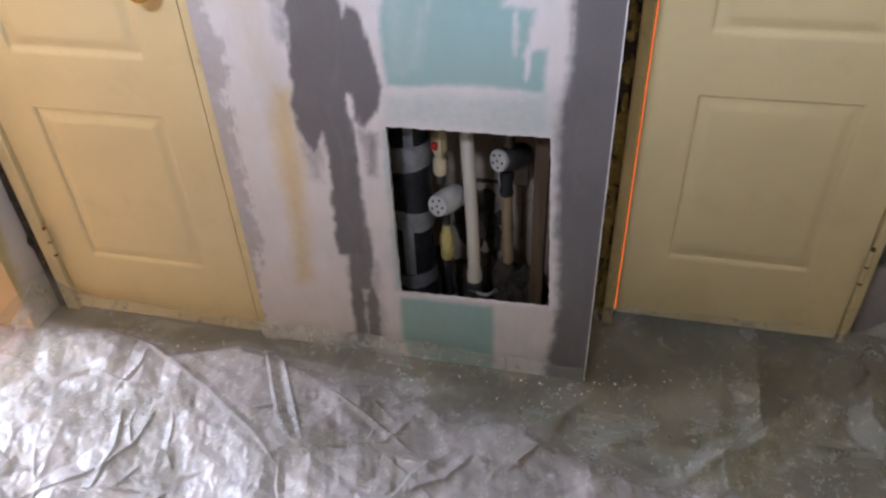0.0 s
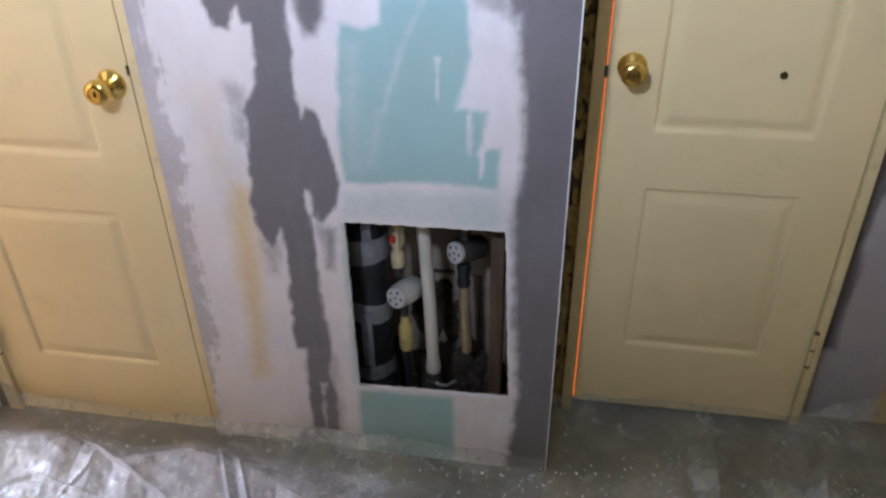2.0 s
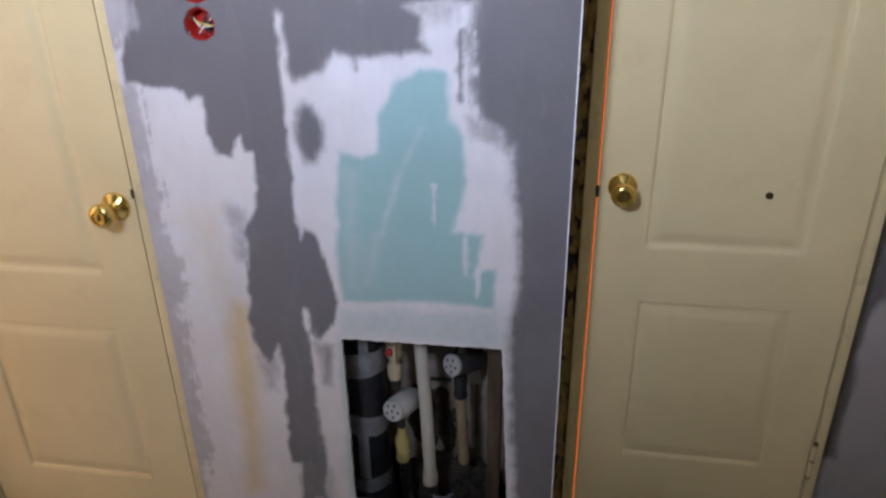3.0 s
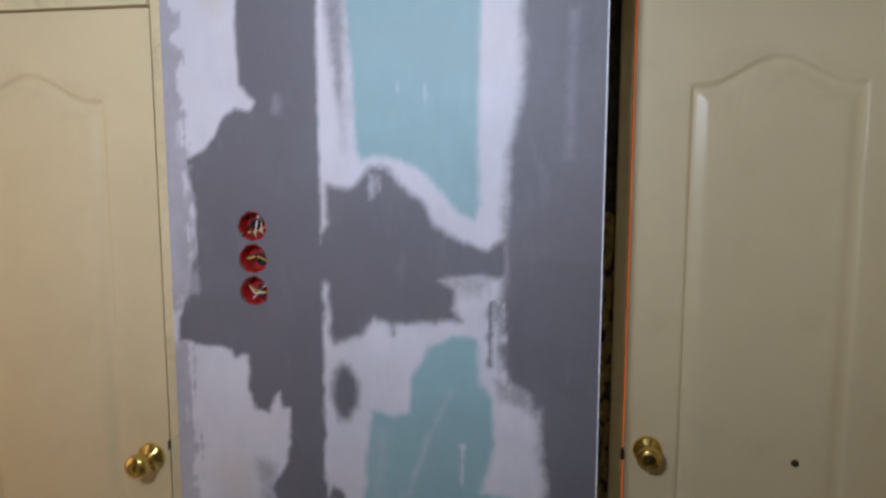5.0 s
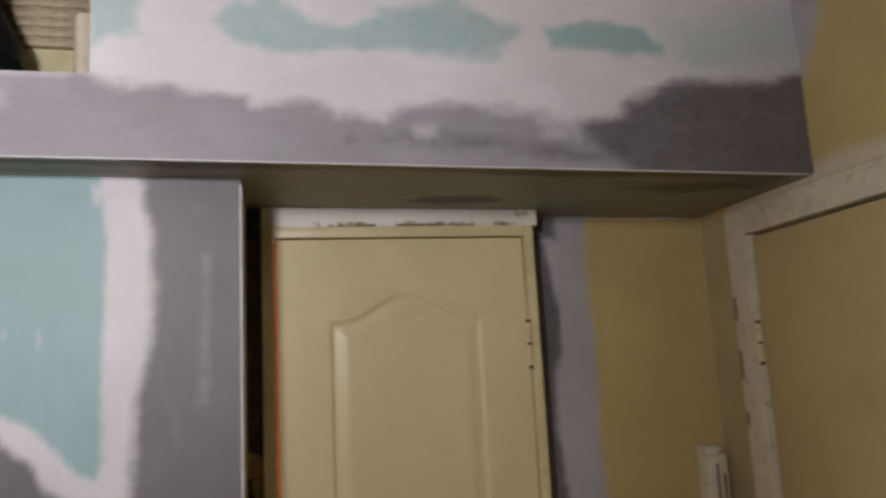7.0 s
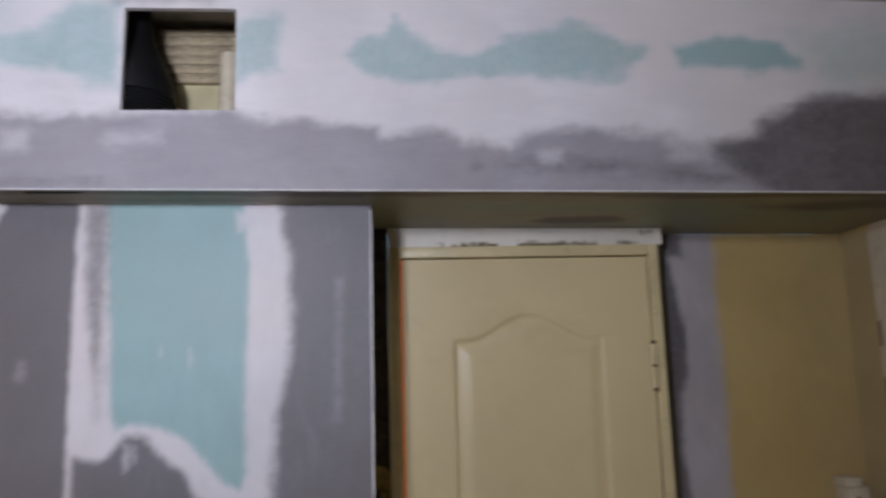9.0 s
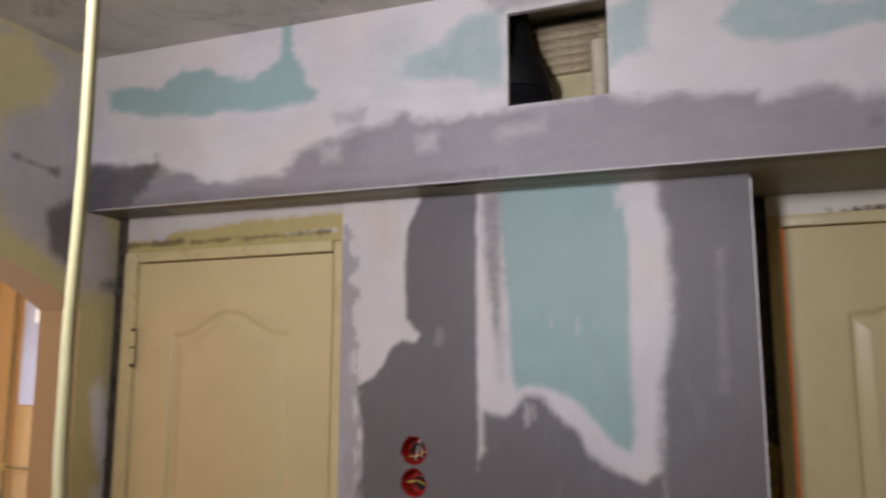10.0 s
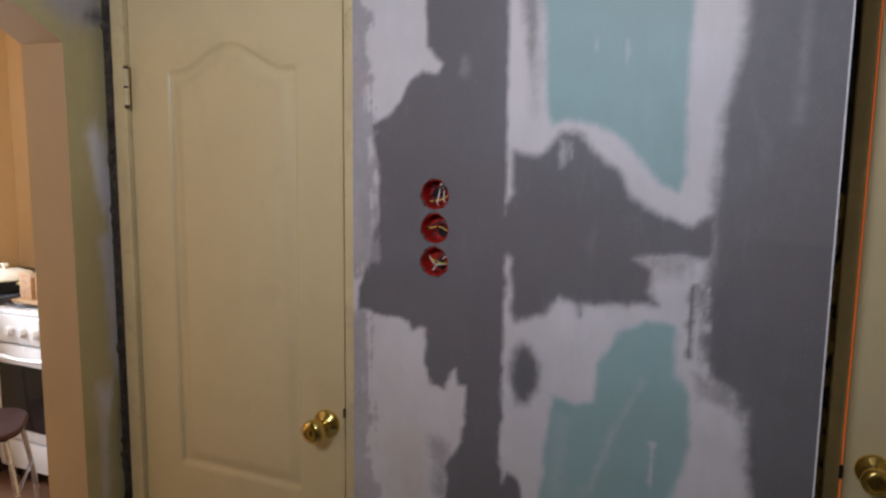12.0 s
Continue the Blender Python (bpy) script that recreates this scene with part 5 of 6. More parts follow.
def window_wall():
    """One wall with the window's opening cut through it."""
    bm = bmesh.new()
    rims = []
    for x in (KX, KX - 0.3):
        outer = [bm.verts.new((x, y, z)) for y, z in ((KYS, 0), (KY + 0.1, 0), (KY + 0.1, CEIL), (KYS, CEIL))]
        inner = [bm.verts.new((x, y, z)) for y, z in ((WIN[0], WIN[2]), (WIN[1], WIN[2]), (WIN[1], WIN[3]), (WIN[0], WIN[3]))]
        rims.append((outer, inner))
        for k in range(4):
            bm.faces.new((outer[k], outer[(k + 1) % 4], inner[(k + 1) % 4], inner[k]))
    for a, b in zip(*rims):
        for k in range(4):
            bm.faces.new((a[k], a[(k + 1) % 4], b[(k + 1) % 4], b[k]))
    bmesh.ops.recalc_face_normals(bm, faces=bm.faces[:])
    tagged(part("wall_kitchen_west", bm, M_ORANGE, None, "", False), "peach painted kitchen wall with the window", "wall", "", "structure")


window_wall()
wall("wall_kitchen_south", M_ORANGE, [(KX, X_LEFT - THICK, KYS - 0.1, KYS, 0, CEIL)], "peach painted kitchen wall")
wall("ceiling_kitchen", M_CEIL, [(KX - 0.3, X_LEFT - THICK, KYS - 0.1, KY + 0.1, CEIL, CEIL + 0.1)], "pale kitchen ceiling", "ceiling")
window_1 = thing("window_1", "white framed kitchen window full of daylight", "window", "", "structure", (KX - 0.12, 0, 0))
for y0, y1, z0, z1 in ((WIN[0], WIN[0] + 0.06, WIN[2], WIN[3]), (WIN[1] - 0.06, WIN[1], WIN[2], WIN[3]), (WIN[0] + 0.0605, WIN[1] - 0.0605, WIN[2], WIN[2] + 0.06), (WIN[0] + 0.0605, WIN[1] - 0.0605, WIN[3] - 0.06, WIN[3]), (0.16, 0.22, WIN[2] + 0.0605, WIN[3] - 0.0605)):
    part("window_frame", box(-0.03, 0.03, y0, y1, z0, z1, 0.005), M_WINFRAME, window_1)
part("window_sill", box(0.032, 0.26, WIN[0] - 0.03, WIN[1] + 0.03, WIN[2] - 0.03, WIN[2] - 0.001, 0.006), M_WINFRAME, window_1)

# ---- things in the pipe shaft ----

UP = Matrix.Identity(4)
sewer = thing("sewer_pipe", "black wrapped sewer riser bound with grey foil tape", "pipe", at=(-0.492, 0.165, 0.0))


def wrapped(r0, z0, z1):
    """A pipe in crinkled black plastic, its wrap gathered in shallow uneven folds."""
    bm = bmesh.new()
    rows, segs = int((z1 - z0) / 0.012), 40
    ring = []
    for k in range(rows + 1):
        z = z0 + (z1 - z0) * k / rows
        row = []
        for i in range(segs):
            a = 2 * math.pi * i / segs
            p = Vector((3.2 * math.cos(a), 3.2 * math.sin(a), z * 11))
            r = r0 + 0.0030 * (1 - abs(noise.noise(p)) * 2.2) + 0.0014 * noise.noise(p * 3.1)
            row.append(bm.verts.new((r * math.cos(a), r * math.sin(a), z)))
        ring.append(row)
    for a, b in zip(ring, ring[1:]):
        for i in range(segs):
            bm.faces.new((a[i], a[(i + 1) % segs], b[(i + 1) % segs], b[i]))
    return bm


part("riser", wrapped(0.053, 0.0, 2.50), M_SEWER, sewer)
part("socket_end", lathe([(0, 0.0), (0.066, 0.0), (0.066, 0.145), (0.060, 0.158), (0.0, 0.158)], UP, 32), M_SEWER, sewer)


def tape_band(z, width, tilt):
    bm = bmesh.new()
    segs, rows = 40, 6
    ring = []
    for k in range(rows + 1):
        row = []
        for i in range(segs):
            a = 2 * math.pi * i / segs
            r = 0.0585 + 0.0034 * noise.noise(Vector((3 * math.cos(a), 3 * math.sin(a), z * 40 + k)))
            row.append(bm.verts.new((r * math.cos(a), r * math.sin(a), z + width * (k / rows - 0.5) + tilt * math.cos(a + 0.6) + 0.004 * noise.noise(Vector((a * 2, k, z))))))
        ring.append(row)
    for a, b in zip(ring, ring[1:]):
        for i in range(segs):
            bm.faces.new((a[i], a[(i + 1) % segs], b[(i + 1) % segs], b[i]))
    return bm


for z, w, t in ((0.560, 0.070, 0.012), (0.385, 0.060, -0.008), (0.172, 0.048, 0.014)):
    part("tape", tape_band(z, w, t), M_TAPE, sewer, "crinkled grey foil tape")
part("tape_strip", box(-0.014, 0.016, -0.0615, -0.0555, 0.21, 0.39, 0.002), M_TAPE, sewer, "loose strip of grey foil tape")
part("tape_strip", box(0.006, 0.030, -0.0595, -0.0535, 0.60, 0.73, 0.002), M_TAPE, sewer, "loose strip of grey foil tape")

riser = thing("water_riser", "white plastic water pipe with a dark metal coupling", "pipe", at=(-0.328, 0.120, 0.028))
part("pipe", tube([(0.010, 0.0, 0.202), (0.005, 0.0, 0.40), (-0.004, 0.0, 0.60), (-0.010, 0.0, 0.80), (-0.014, 0.0, 1.20)], 0.0165, 20), M_PPR, riser)
part("collar", lathe([(0, 0.180), (0.0195, 0.180), (0.0205, 0.185), (0.0200, 0.205), (0.0170, 0.222), (0, 0.222)], Matrix.Translation((0.010, 0, 0)), 24), M_PPR, riser)
part("coupling", lathe([(0, 0.10), (0.016, 0.10), (0.016, 0.128), (0.021, 0.130), (0.021, 0.150), (0.017, 0.152), (0.017, 0.160), (0.021, 0.162), (0.021, 0.180), (0, 0.180)], Matrix.Translation((0.010, 0, 0)), 8), M_STEELDARK, riser, "dark hexagonal metal coupling")
part("stub", tube([(0.010, 0.0, 0.0), (0.010, 0.0, 0.11)], 0.014, 14), M_STEELDARK, riser)
part("tail", tube([(0.02, -0.02, 0.150), (0.05, -0.03, 0.155), (0.075, -0.035, 0.180)], 0.005, 8), M_TAPE, riser, "twisted end of tape")


def meter(x, y, z, yaw, group, shell, label):
    """A plastic water meter seen on its round cap with small vent holes."""
    m = thing("water_meter", label, "water meter", group, at=(x, y, z))
    t = Matrix.Rotation(radians(yaw), 4, "Z") @ Matrix.Rotation(radians(78), 4, "X") @ Matrix.Diagonal((0.86, 0.86, 1.0, 1.0))
    part("housing", lathe([(0, -0.070), (0.030, -0.070), (0.036, -0.060), (0.038, -0.020), (0.036, 0.010), (0.030, 0.020), (0, 0.020)], t, 28), shell, m)
    cap = part("cap", lathe([(0, 0.0205), (0.0310, 0.0205), (0.0325, 0.024), (0.0325, 0.030), (0.0300, 0.033), (0.0, 0.0335)], t, 28), M_METER, m)
    for k in range(6):
        a = 2 * math.pi * k / 5
        r = 0.019 if k < 5 else 0.0
        part("hole", lathe([(0, 0.0332), (0.0042, 0.0332), (0.0036, 0.0342), (0, 0.0342)], t @ Matrix.Translation((r * math.cos(a), r * math.sin(a), 0)), 10), M_BLACK, cap, "dark hole")
    return m


meter(-0.390, 0.105, 0.460, -20, "water meters", M_METER, "round white plastic water meter with small dark holes")
meter(-0.244, 0.170, 0.562, -36, "water meters", M_STEELDARK, "round water meter with white cap on a dark housing")

valve = thing("ball_valve", "cream ball valve with a small red handle", "valve", at=(-0.405, 0.140, 0.0))
part("body", lathe([(0, 0.522), (0.016, 0.522), (0.018, 0.528), (0.018, 0.560), (0.013, 0.566), (0.013, 0.580), (0.020, 0.590), (0.020, 0.635), (0.013, 0.645), (0.013, 0.80), (0, 0.80)], UP, 20), M_CREAMFIT, valve)
part("nut", lathe([(0, 0.495), (0.013, 0.495), (0.013, 0.523), (0, 0.523)], UP, 6), M_STEELDARK, valve, "dark metal nut")
part("handle", lathe([(0, 0.0), (0.010, 0.0), (0.010, 0.008), (0.006, 0.012), (0, 0.012)], Matrix.Translation((-0.006, -0.020, 0.612)) @ AXIS_Y, 14), M_RED, valve, "small red valve handle")
part("lever", box(0.004, 0.012, -0.030, -0.022, 0.585, 0.660, 0.002), M_CREAMFIT, valve)

fitting = thing("pipe_fitting", "yellow threaded pipe fitting below the water meter", "fitting", at=(-0.393, 0.135, 0.0))
part("body", lathe([(0, 0.262), (0.016, 0.262), (0.019, 0.268), (0.019, 0.296), (0.014, 0.300), (0.014, 0.306), (0.019, 0.310), (0.019, 0.336), (0.013, 0.345), (0.011, 0.372), (0, 0.372)], UP, 16), M_YELLOWFIT, fitting)
part("link", tube([(0.0, 0.0, 0.368), (0.0, -0.004, 0.395), (0.003, -0.012, 0.425)], 0.010, 14), M_STEELDARK, fitting)
part("lower_pipe", tube([(0.0, 0.0, 0.0), (0.0, 0.008, 0.13), (0.0, 0.0, 0.264)], 0.010, 14), M_BLACK, fitting)

drop = thing("supply_pipe", "tan painted supply pipe under a black nut", "pipe", at=(-0.238, 0.165, 0.0))
part("pipe", tube([(0.004, 0, 0.250), (0.0, 0, 0.36), (-0.003, 0, 0.462)], 0.0145, 16), M_OLDPIPE, drop)
part("nut", lathe([(0, 0.462), (0.017, 0.462), (0.019, 0.470), (0.015, 0.490), (0.019, 0.515), (0.017, 0.530), (0, 0.530)], Matrix.Translation((-0.004, 0, 0)), 12), M_BLACK, drop, "black plastic nut")
part("upper", tube([(0.0, 0.0, 0.60), (0.0, 0.01, 0.70), (0.0, 0.01, 1.2)], 0.014, 14), M_STEELDARK, drop)
part("elbow", tube([(0.004, 0, 0.252), (0.0, 0.03, 0.238), (-0.02, 0.09, 0.232), (-0.02, 0.156, 0.232)], 0.013, 14), M_OLDPIPE, drop)

stud = thing("timber_stud", "old rough timber stud inside the shaft opening", "stud", at=(-0.151, 0.120, 0.0))
part("post", box(-0.016, 0.017, -0.025, 0.030, 0.0, SOFFIT - 0.002, 0.003), M_WOODOLD, stud)
stud_b = thing("timber_stud", "old rough timber stud inside the shaft opening", "stud", at=(-0.100, 0.095, 0.0))
part("post", box(-0.010, 0.030, -0.060, 0.030, 0.0, SOFFIT - 0.002, 0.003), M_SHAFT, stud_b)
hatch = thing("pipe_bracket", "thin dark steel frame on the shaft's back wall", "bracket", at=(-0.30, 0.312, 0.0))
part("rail", box(-0.065, 0.085, -0.003, 0.008, 0.398, 0.404, 0.001), M_STEELDARK, hatch)
part("rail", box(0.080, 0.085, -0.003, 0.008, 0.22, 0.3975, 0.001), M_STEELDARK, hatch)
lumps("shaft_hole_rubble", 26, -0.40, -0.26, 0.314, 0.20, 0.35, 0.026, M_CRACK, "dark broken hole in the back of the pipe shaft", 12)
lumps("shaft_floor_rubble", 40, -0.46, -0.14, 0.262, 0.0, 0.14, 0.030, M_CRACK, "dark mortar rubble at the foot of the pipe shaft", 15)
tagged(part("board_scrap", box(-0.285, -0.205, 0.300, 0.318, 0.405, 0.505, 0.002), M_CORE), "pale scrap of plasterboard on the shaft's back wall", "board scrap")

# ---- three socket boxes ----


def socket_box(x, z, kind_of_wires, seed):
    s = thing("socket_box", "round red plastic flush socket box with loose wires", "socket box", "socket boxes", at=(x, 0.0, z))
    part("cup", lathe([(0, -0.042), (0.030, -0.042), (0.0300, -0.038), (0.0303, -0.004), (0.0303, -0.0030), (0.0285, -0.0030), (0.0282, -0.005), (0.0276, -0.036), (0.027, -0.0385), (0, -0.0385)], AXIS_Y, 36), M_RED, s)
    rng = random.Random(seed)
    for k, mm in enumerate(kind_of_wires):
        a = rng.uniform(0, 6.28)
        c = a + math.pi + rng.uniform(-0.9, 0.9)
        bend = rng.uniform(-0.010, 0.010)
        p, q = (0.027 * math.cos(a), 0.027 * math.sin(a)), (0.024 * math.cos(c), 0.024 * math.sin(c))
        mx, mz = (p[0] + q[0]) / 2 - bend * math.sin(a), (p[1] + q[1]) / 2 + bend * math.cos(a)
        pts = [(p[0], 0.034, p[1]), (p[0] * 0.7 + mx * 0.3, 0.024, p[1] * 0.7 + mz * 0.3), (mx, 0.014 + 0.003 * k, mz), (q[0] * 0.7 + mx * 0.3, 0.012, q[1] * 0.7 + mz * 0.3), (q[0], 0.020, q[1])]
        part("wire", tube(pts, 0.0015, 8, 6), mm, s, {"white_wire": "white wire", "yellow_wire": "yellow wire", "black_wire": "black wire"}[mm.name])
    # black disc that paints the inner shade at the cup's back
    part("shade_disc", lathe([(0, -0.0380), (0.011, -0.0380), (0.011, -0.0370), (0, -0.0370)], Matrix.Translation((0.010 * math.cos(seed), 0, 0.010 * math.sin(seed))) @ AXIS_Y, 16), M_BLACK, s, "black disc shading the back of the cup")
    for k in range(2):
        a = 0.6 + math.pi * k
        part("screw", lathe([(0, -0.004), (0.003, -0.004), (0.003, 0.0035), (0, 0.0035)], Matrix.Translation((0.0285 * math.cos(a), 0, 0.0285 * math.sin(a))) @ AXIS_Y, 10), M_CHROME, s, "small steel screw")
    return s


# some of the black wires are added in place of dark shadows
socket_box(SOCKET_X, 1.541, (M_WIRE_WHITE, M_WIRE_BLACK, M_WIRE_YELLOW, M_WIRE_WHITE, M_WIRE_BLACK, M_WIRE_BLACK, M_WIRE_BLACK), 3)
socket_box(SOCKET_X, 1.4725, (M_WIRE_BLACK, M_WIRE_YELLOW, M_WIRE_BLACK), 5)
socket_box(SOCKET_X, 1.404, (M_WIRE_WHITE, M_WIRE_YELLOW, M_WIRE_BLACK, M_WIRE_BLACK, M_WIRE_WHITE), 11)

# ---- behind the vent opening in the soffit ----
duct = thing("vent_duct", "black flexible vent duct inside the soffit", "duct", at=(-0.465, -0.020, 2.27))


def ribbed(length):
    prof = [(0, 0)]
    for k in range(24):
        z = length * k / 24
        prof += [(0.078, z), (0.082, z + length / 48)]
    return prof + [(0.078, length), (0, length)]


part("hose", lathe(ribbed(0.20), Matrix.Translation((0.0, 0.0, -0.155)), 28), M_DUCT, duct)
part("elbow", lathe([(0, 0.0), (0.084, 0.0), (0.084, 0.03), (0.070, 0.060), (0.042, 0.120), (0.034, 0.19), (0, 0.19)], Matrix.Translation((-0.006, 0.0, 0.046)), 28), M_DUCT, duct)
part("screen", box(-0.16, -0.060, -0.075, -0.067, -0.16, 0.24, 0.002), M_DUCT, duct)
for i, (z0, z1) in enumerate(((2.384, 2.4035), (2.404, 2.4235), (2.424, 2.444), (2.4445, 2.466), (2.4665, 2.487), (2.4875, 2.506))):
    b = thing("rough_plank", "rough sawn grey brown plank inside the soffit", "plank", "soffit planks", at=(-0.36, 0.065 - 0.0012 * (i % 3), (z0 + z1) / 2))
    part("board", box(-0.20, 0.30, -0.010, 0.030, -(z1 - z0) / 2, (z1 - z0) / 2, 0.0008), M_PLANK, b)
wall("wall_soffit_back", M_PLASTERYEL, [(-0.56, 0.5, 0.070, 0.095, SOFFIT + 0.016, 2.3835)], "rough pale yellow plaster inside the soffit")
vpipe = thing("white_pipe", "short white plastic pipe end inside the soffit", "pipe", at=(-0.281, -0.01, 2.125))
part("pipe", lathe([(0, 0.0), (0.019, 0.0), (0.019, 0.287), (0.017, 0.292), (0, 0.292)], UP, 22), M_FRAME_OLD, vpipe)

# ---- the cable hanging in the hall ----
cable = thing("hanging_cable", "pale yellow cable hanging loose from the ceiling", "cable", at=(-0.31, -1.25, 0.0))
part("lead", tube([(-0.021, -0.021, 2.520), (-0.024, -0.015, 2.208), (-0.027, -0.008, 1.896), (-0.028, -0.007, 1.831), (-0.023, -0.013, 1.768), (-0.017, -0.018, 1.738), (-0.010, -0.024, 1.710), (-0.001, -0.031, 1.684), (0.008, -0.042, 1.660), (0.015, -0.051, 1.643), (0.042, -0.083, 1.575), (0.055, -0.174, 1.440), (0.049, -0.312, 1.270)], 0.0030, 12, 8), M_CABLE, cable)

# ---- kitchen things ----
stove = thing("gas_stove", "white enamel gas stove with black oven glass", "stove", at=(-3.466, 0.930, 0.0))
part("body", box(0, 0.50, 0.020, 0.58, 0.06, 0.835, 0.008), M_WHITE, stove)
part("hob", box(-0.004, 0.504, -0.004, 0.584, 0.8355, 0.856, 0.006), M_WHITE, stove)
part("control_panel", box(0, 0.50, -0.010, 0.0195, 0.700, 0.835, 0.010), M_WHITE, stove)
oven = part("oven_door", box(0.004, 0.496, -0.014, 0.0195, 0.225, 0.690, 0.008), M_WHITE, stove)
part("oven_glass", box(0.055, 0.445, -0.017, -0.0135, 0.285, 0.600, 0.006), M_OVENGLASS, oven, "black oven glass")
part("oven_handle", tube([(0.03, -0.016, 0.655), (0.06, -0.045, 0.650), (0.25, -0.052, 0.640), (0.44, -0.045, 0.650), (0.47, -0.016, 0.655)], 0.011, 10), M_WHITE, oven)
part("drawer", box(0.004, 0.496, -0.010, 0.0195, 0.075, 0.218, 0.008), M_WHITE, stove)
for k in range(4):
    part("control_knob", lathe([(0, 0.0), (0.023, 0.0), (0.022, 0.016), (0.017, 0.024), (0, 0.024)], Matrix.Translation((0.14 + 0.085 * k, -0.010, 0.760)) @ AXIS_Y, 20), M_WHITE, stove, "white control knob")
for gx in (0.02, 0.26):
    grate = part("grate", tube([(gx, 0.06, 0.870), (gx + 0.22, 0.06, 0.870), (gx + 0.22, 0.52, 0.870), (gx, 0.52, 0.870), (gx, 0.06, 0.870)], 0.006, 8, 4), M_BLACK, stove, "black wire pan grate")
    for gy in (0.18, 0.40):
        part("burner", lathe([(0, 0.8565), (0.045, 0.8565), (0.045, 0.866), (0.030, 0.870), (0, 0.870)], Matrix.Translation((gx + 0.11, gy, 0)), 20), M_BLACK, stove, "black gas burner")
for fx in (0.03, 0.47):
    for fy in (0.05, 0.55):
        part("foot", lathe([(0, 0), (0.016, 0), (0.014, 0.06), (0, 0.06)], Matrix.Translation((fx, fy, 0)), 10), M_BLACK, stove)

cabinet = thing("base_cabinet", "base cabinet with dark front and beige side panel", "cabinet", at=(-3.830, 0.706, 0.0))
part("body", box(0.0, 0.310, 0.022, 0.98, 0.08, 0.850, 0.002), M_CABSIDE, cabinet)
part("plinth", box(0.02, 0.29, 0.06, 0.98, 0.0, 0.079), M_CABINET, cabinet)
cupboard_door = part("door", box(0.004, 0.306, 0.0, 0.0205, 0.085, 0.845, 0.003), M_CABINET, cabinet, "dark cabinet door")
part("handle", lathe([(0, 0.0), (0.006, 0.0), (0.006, 0.016), (0.015, 0.020), (0.015, 0.027), (0, 0.030)], Matrix.Translation((0.245, 0.0, 0.76)) @ AXIS_Y, 16), M_CHROME, cupboard_door, "small steel knob")
worktop = tagged(part("worktop", box(-4.295, -3.505, 0.688, 1.695, 0.8505, 0.884, 0.006), M_WORKTOP), "dark blue speckled worktop on the base cabinet", "worktop")

bottle = thing("soap_bottle", "white plastic pump bottle on the worktop", "bottle", at=(-3.640, 0.790, 0.8842))
part("body", lathe([(0, 0), (0.036, 0), (0.040, 0.006), (0.040, 0.110), (0.032, 0.124), (0.016, 0.132), (0.016, 0.142), (0, 0.142)], UP, 24), M_WHITE, bottle)
part("pump", lathe([(0, 0.142), (0.014, 0.142), (0.014, 0.154), (0.005, 0.156), (0.005, 0.168), (0.013, 0.170), (0.011, 0.178), (0, 0.179)], UP, 14), M_METER, bottle)
part("spout", tube([(0.0, 0.0, 0.174), (-0.020, -0.008, 0.176), (-0.036, -0.014, 0.171)], 0.005, 8), M_METER, bottle)
jug = thing("plastic_canister", "white square plastic canister with a handle", "canister", at=(-3.585, 0.890, 0.8842))
part("body", box(-0.06, 0.06, -0.080, 0.080, 0.0, 0.150, 0.022), M_WHITE, jug)
part("handle", tube([(-0.0, -0.055, 0.146), (0.0, -0.050, 0.172), (0.0, 0.040, 0.174), (0.0, 0.050, 0.146)], 0.009, 10), M_WHITE, jug)
part("cap", lathe([(0, 0.146), (0.018, 0.146), (0.018, 0.164), (0, 0.166)], Matrix.Translation((0.0, 0.070, 0)), 16), M_METER, jug)
part("mark", box(0.0595, 0.0612, 0.006, 0.014, 0.07, 0.120, 0.0), M_CABINET, jug, "small dark printed mark")
part("mark", box(0.0595, 0.0612, -0.012, 0.030, 0.108, 0.117, 0.0), M_CABINET, jug, "small dark printed mark")
pan = thing("casserole", "dark casserole with a cream domed lid", "pan", at=(-3.660, 1.150, 0.8842))
part("pot", lathe([(0, 0), (0.108, 0), (0.120, 0.010), (0.128, 0.060), (0.131, 0.063), (0.126, 0.063), (0, 0.063)], UP, 36), M_BLACK, pan)
part("lid", lathe([(0, 0.0635), (0.133, 0.0635), (0.135, 0.071), (0.120, 0.088), (0.080, 0.104), (0.036, 0.111), (0, 0.112)], UP, 36), M_PAN, pan, "cream domed lid")
part("lid_knob", lathe([(0, 0.111), (0.012, 0.111), (0.010, 0.122), (0.020, 0.130), (0.018, 0.139), (0, 0.142)], UP, 18), M_PAN, pan)
for sx in (-1, 1):
    part("handle", tube([(sx * 0.124, -0.030, 0.050), (sx * 0.154, -0.024, 0.053), (sx * 0.154, 0.024, 0.053), (sx * 0.124, 0.030, 0.050)], 0.008, 8), M_CREAMFIT, pan)
pack = thing("food_packet", "yellow and white food packet lying on the worktop", "packet", at=(-3.745, 0.835, 0.8842))
part("bag", box(-0.09, 0.05, -0.03, 0.03, 0.0, 0.062, 0.020), M_PAN, pack)
part("stripe", box(-0.05, 0.0, -0.0312, 0.031, 0.012, 0.064, 0.004), M_CLOTH, pack, "yellow stripe")
board = tagged(part("chopping_board", box(-3.400, -3.120, 0.985, 1.360, 0.8765, 0.892, 0.005), M_BOARD), "wooden board lying over the gas stove's hob", "board")
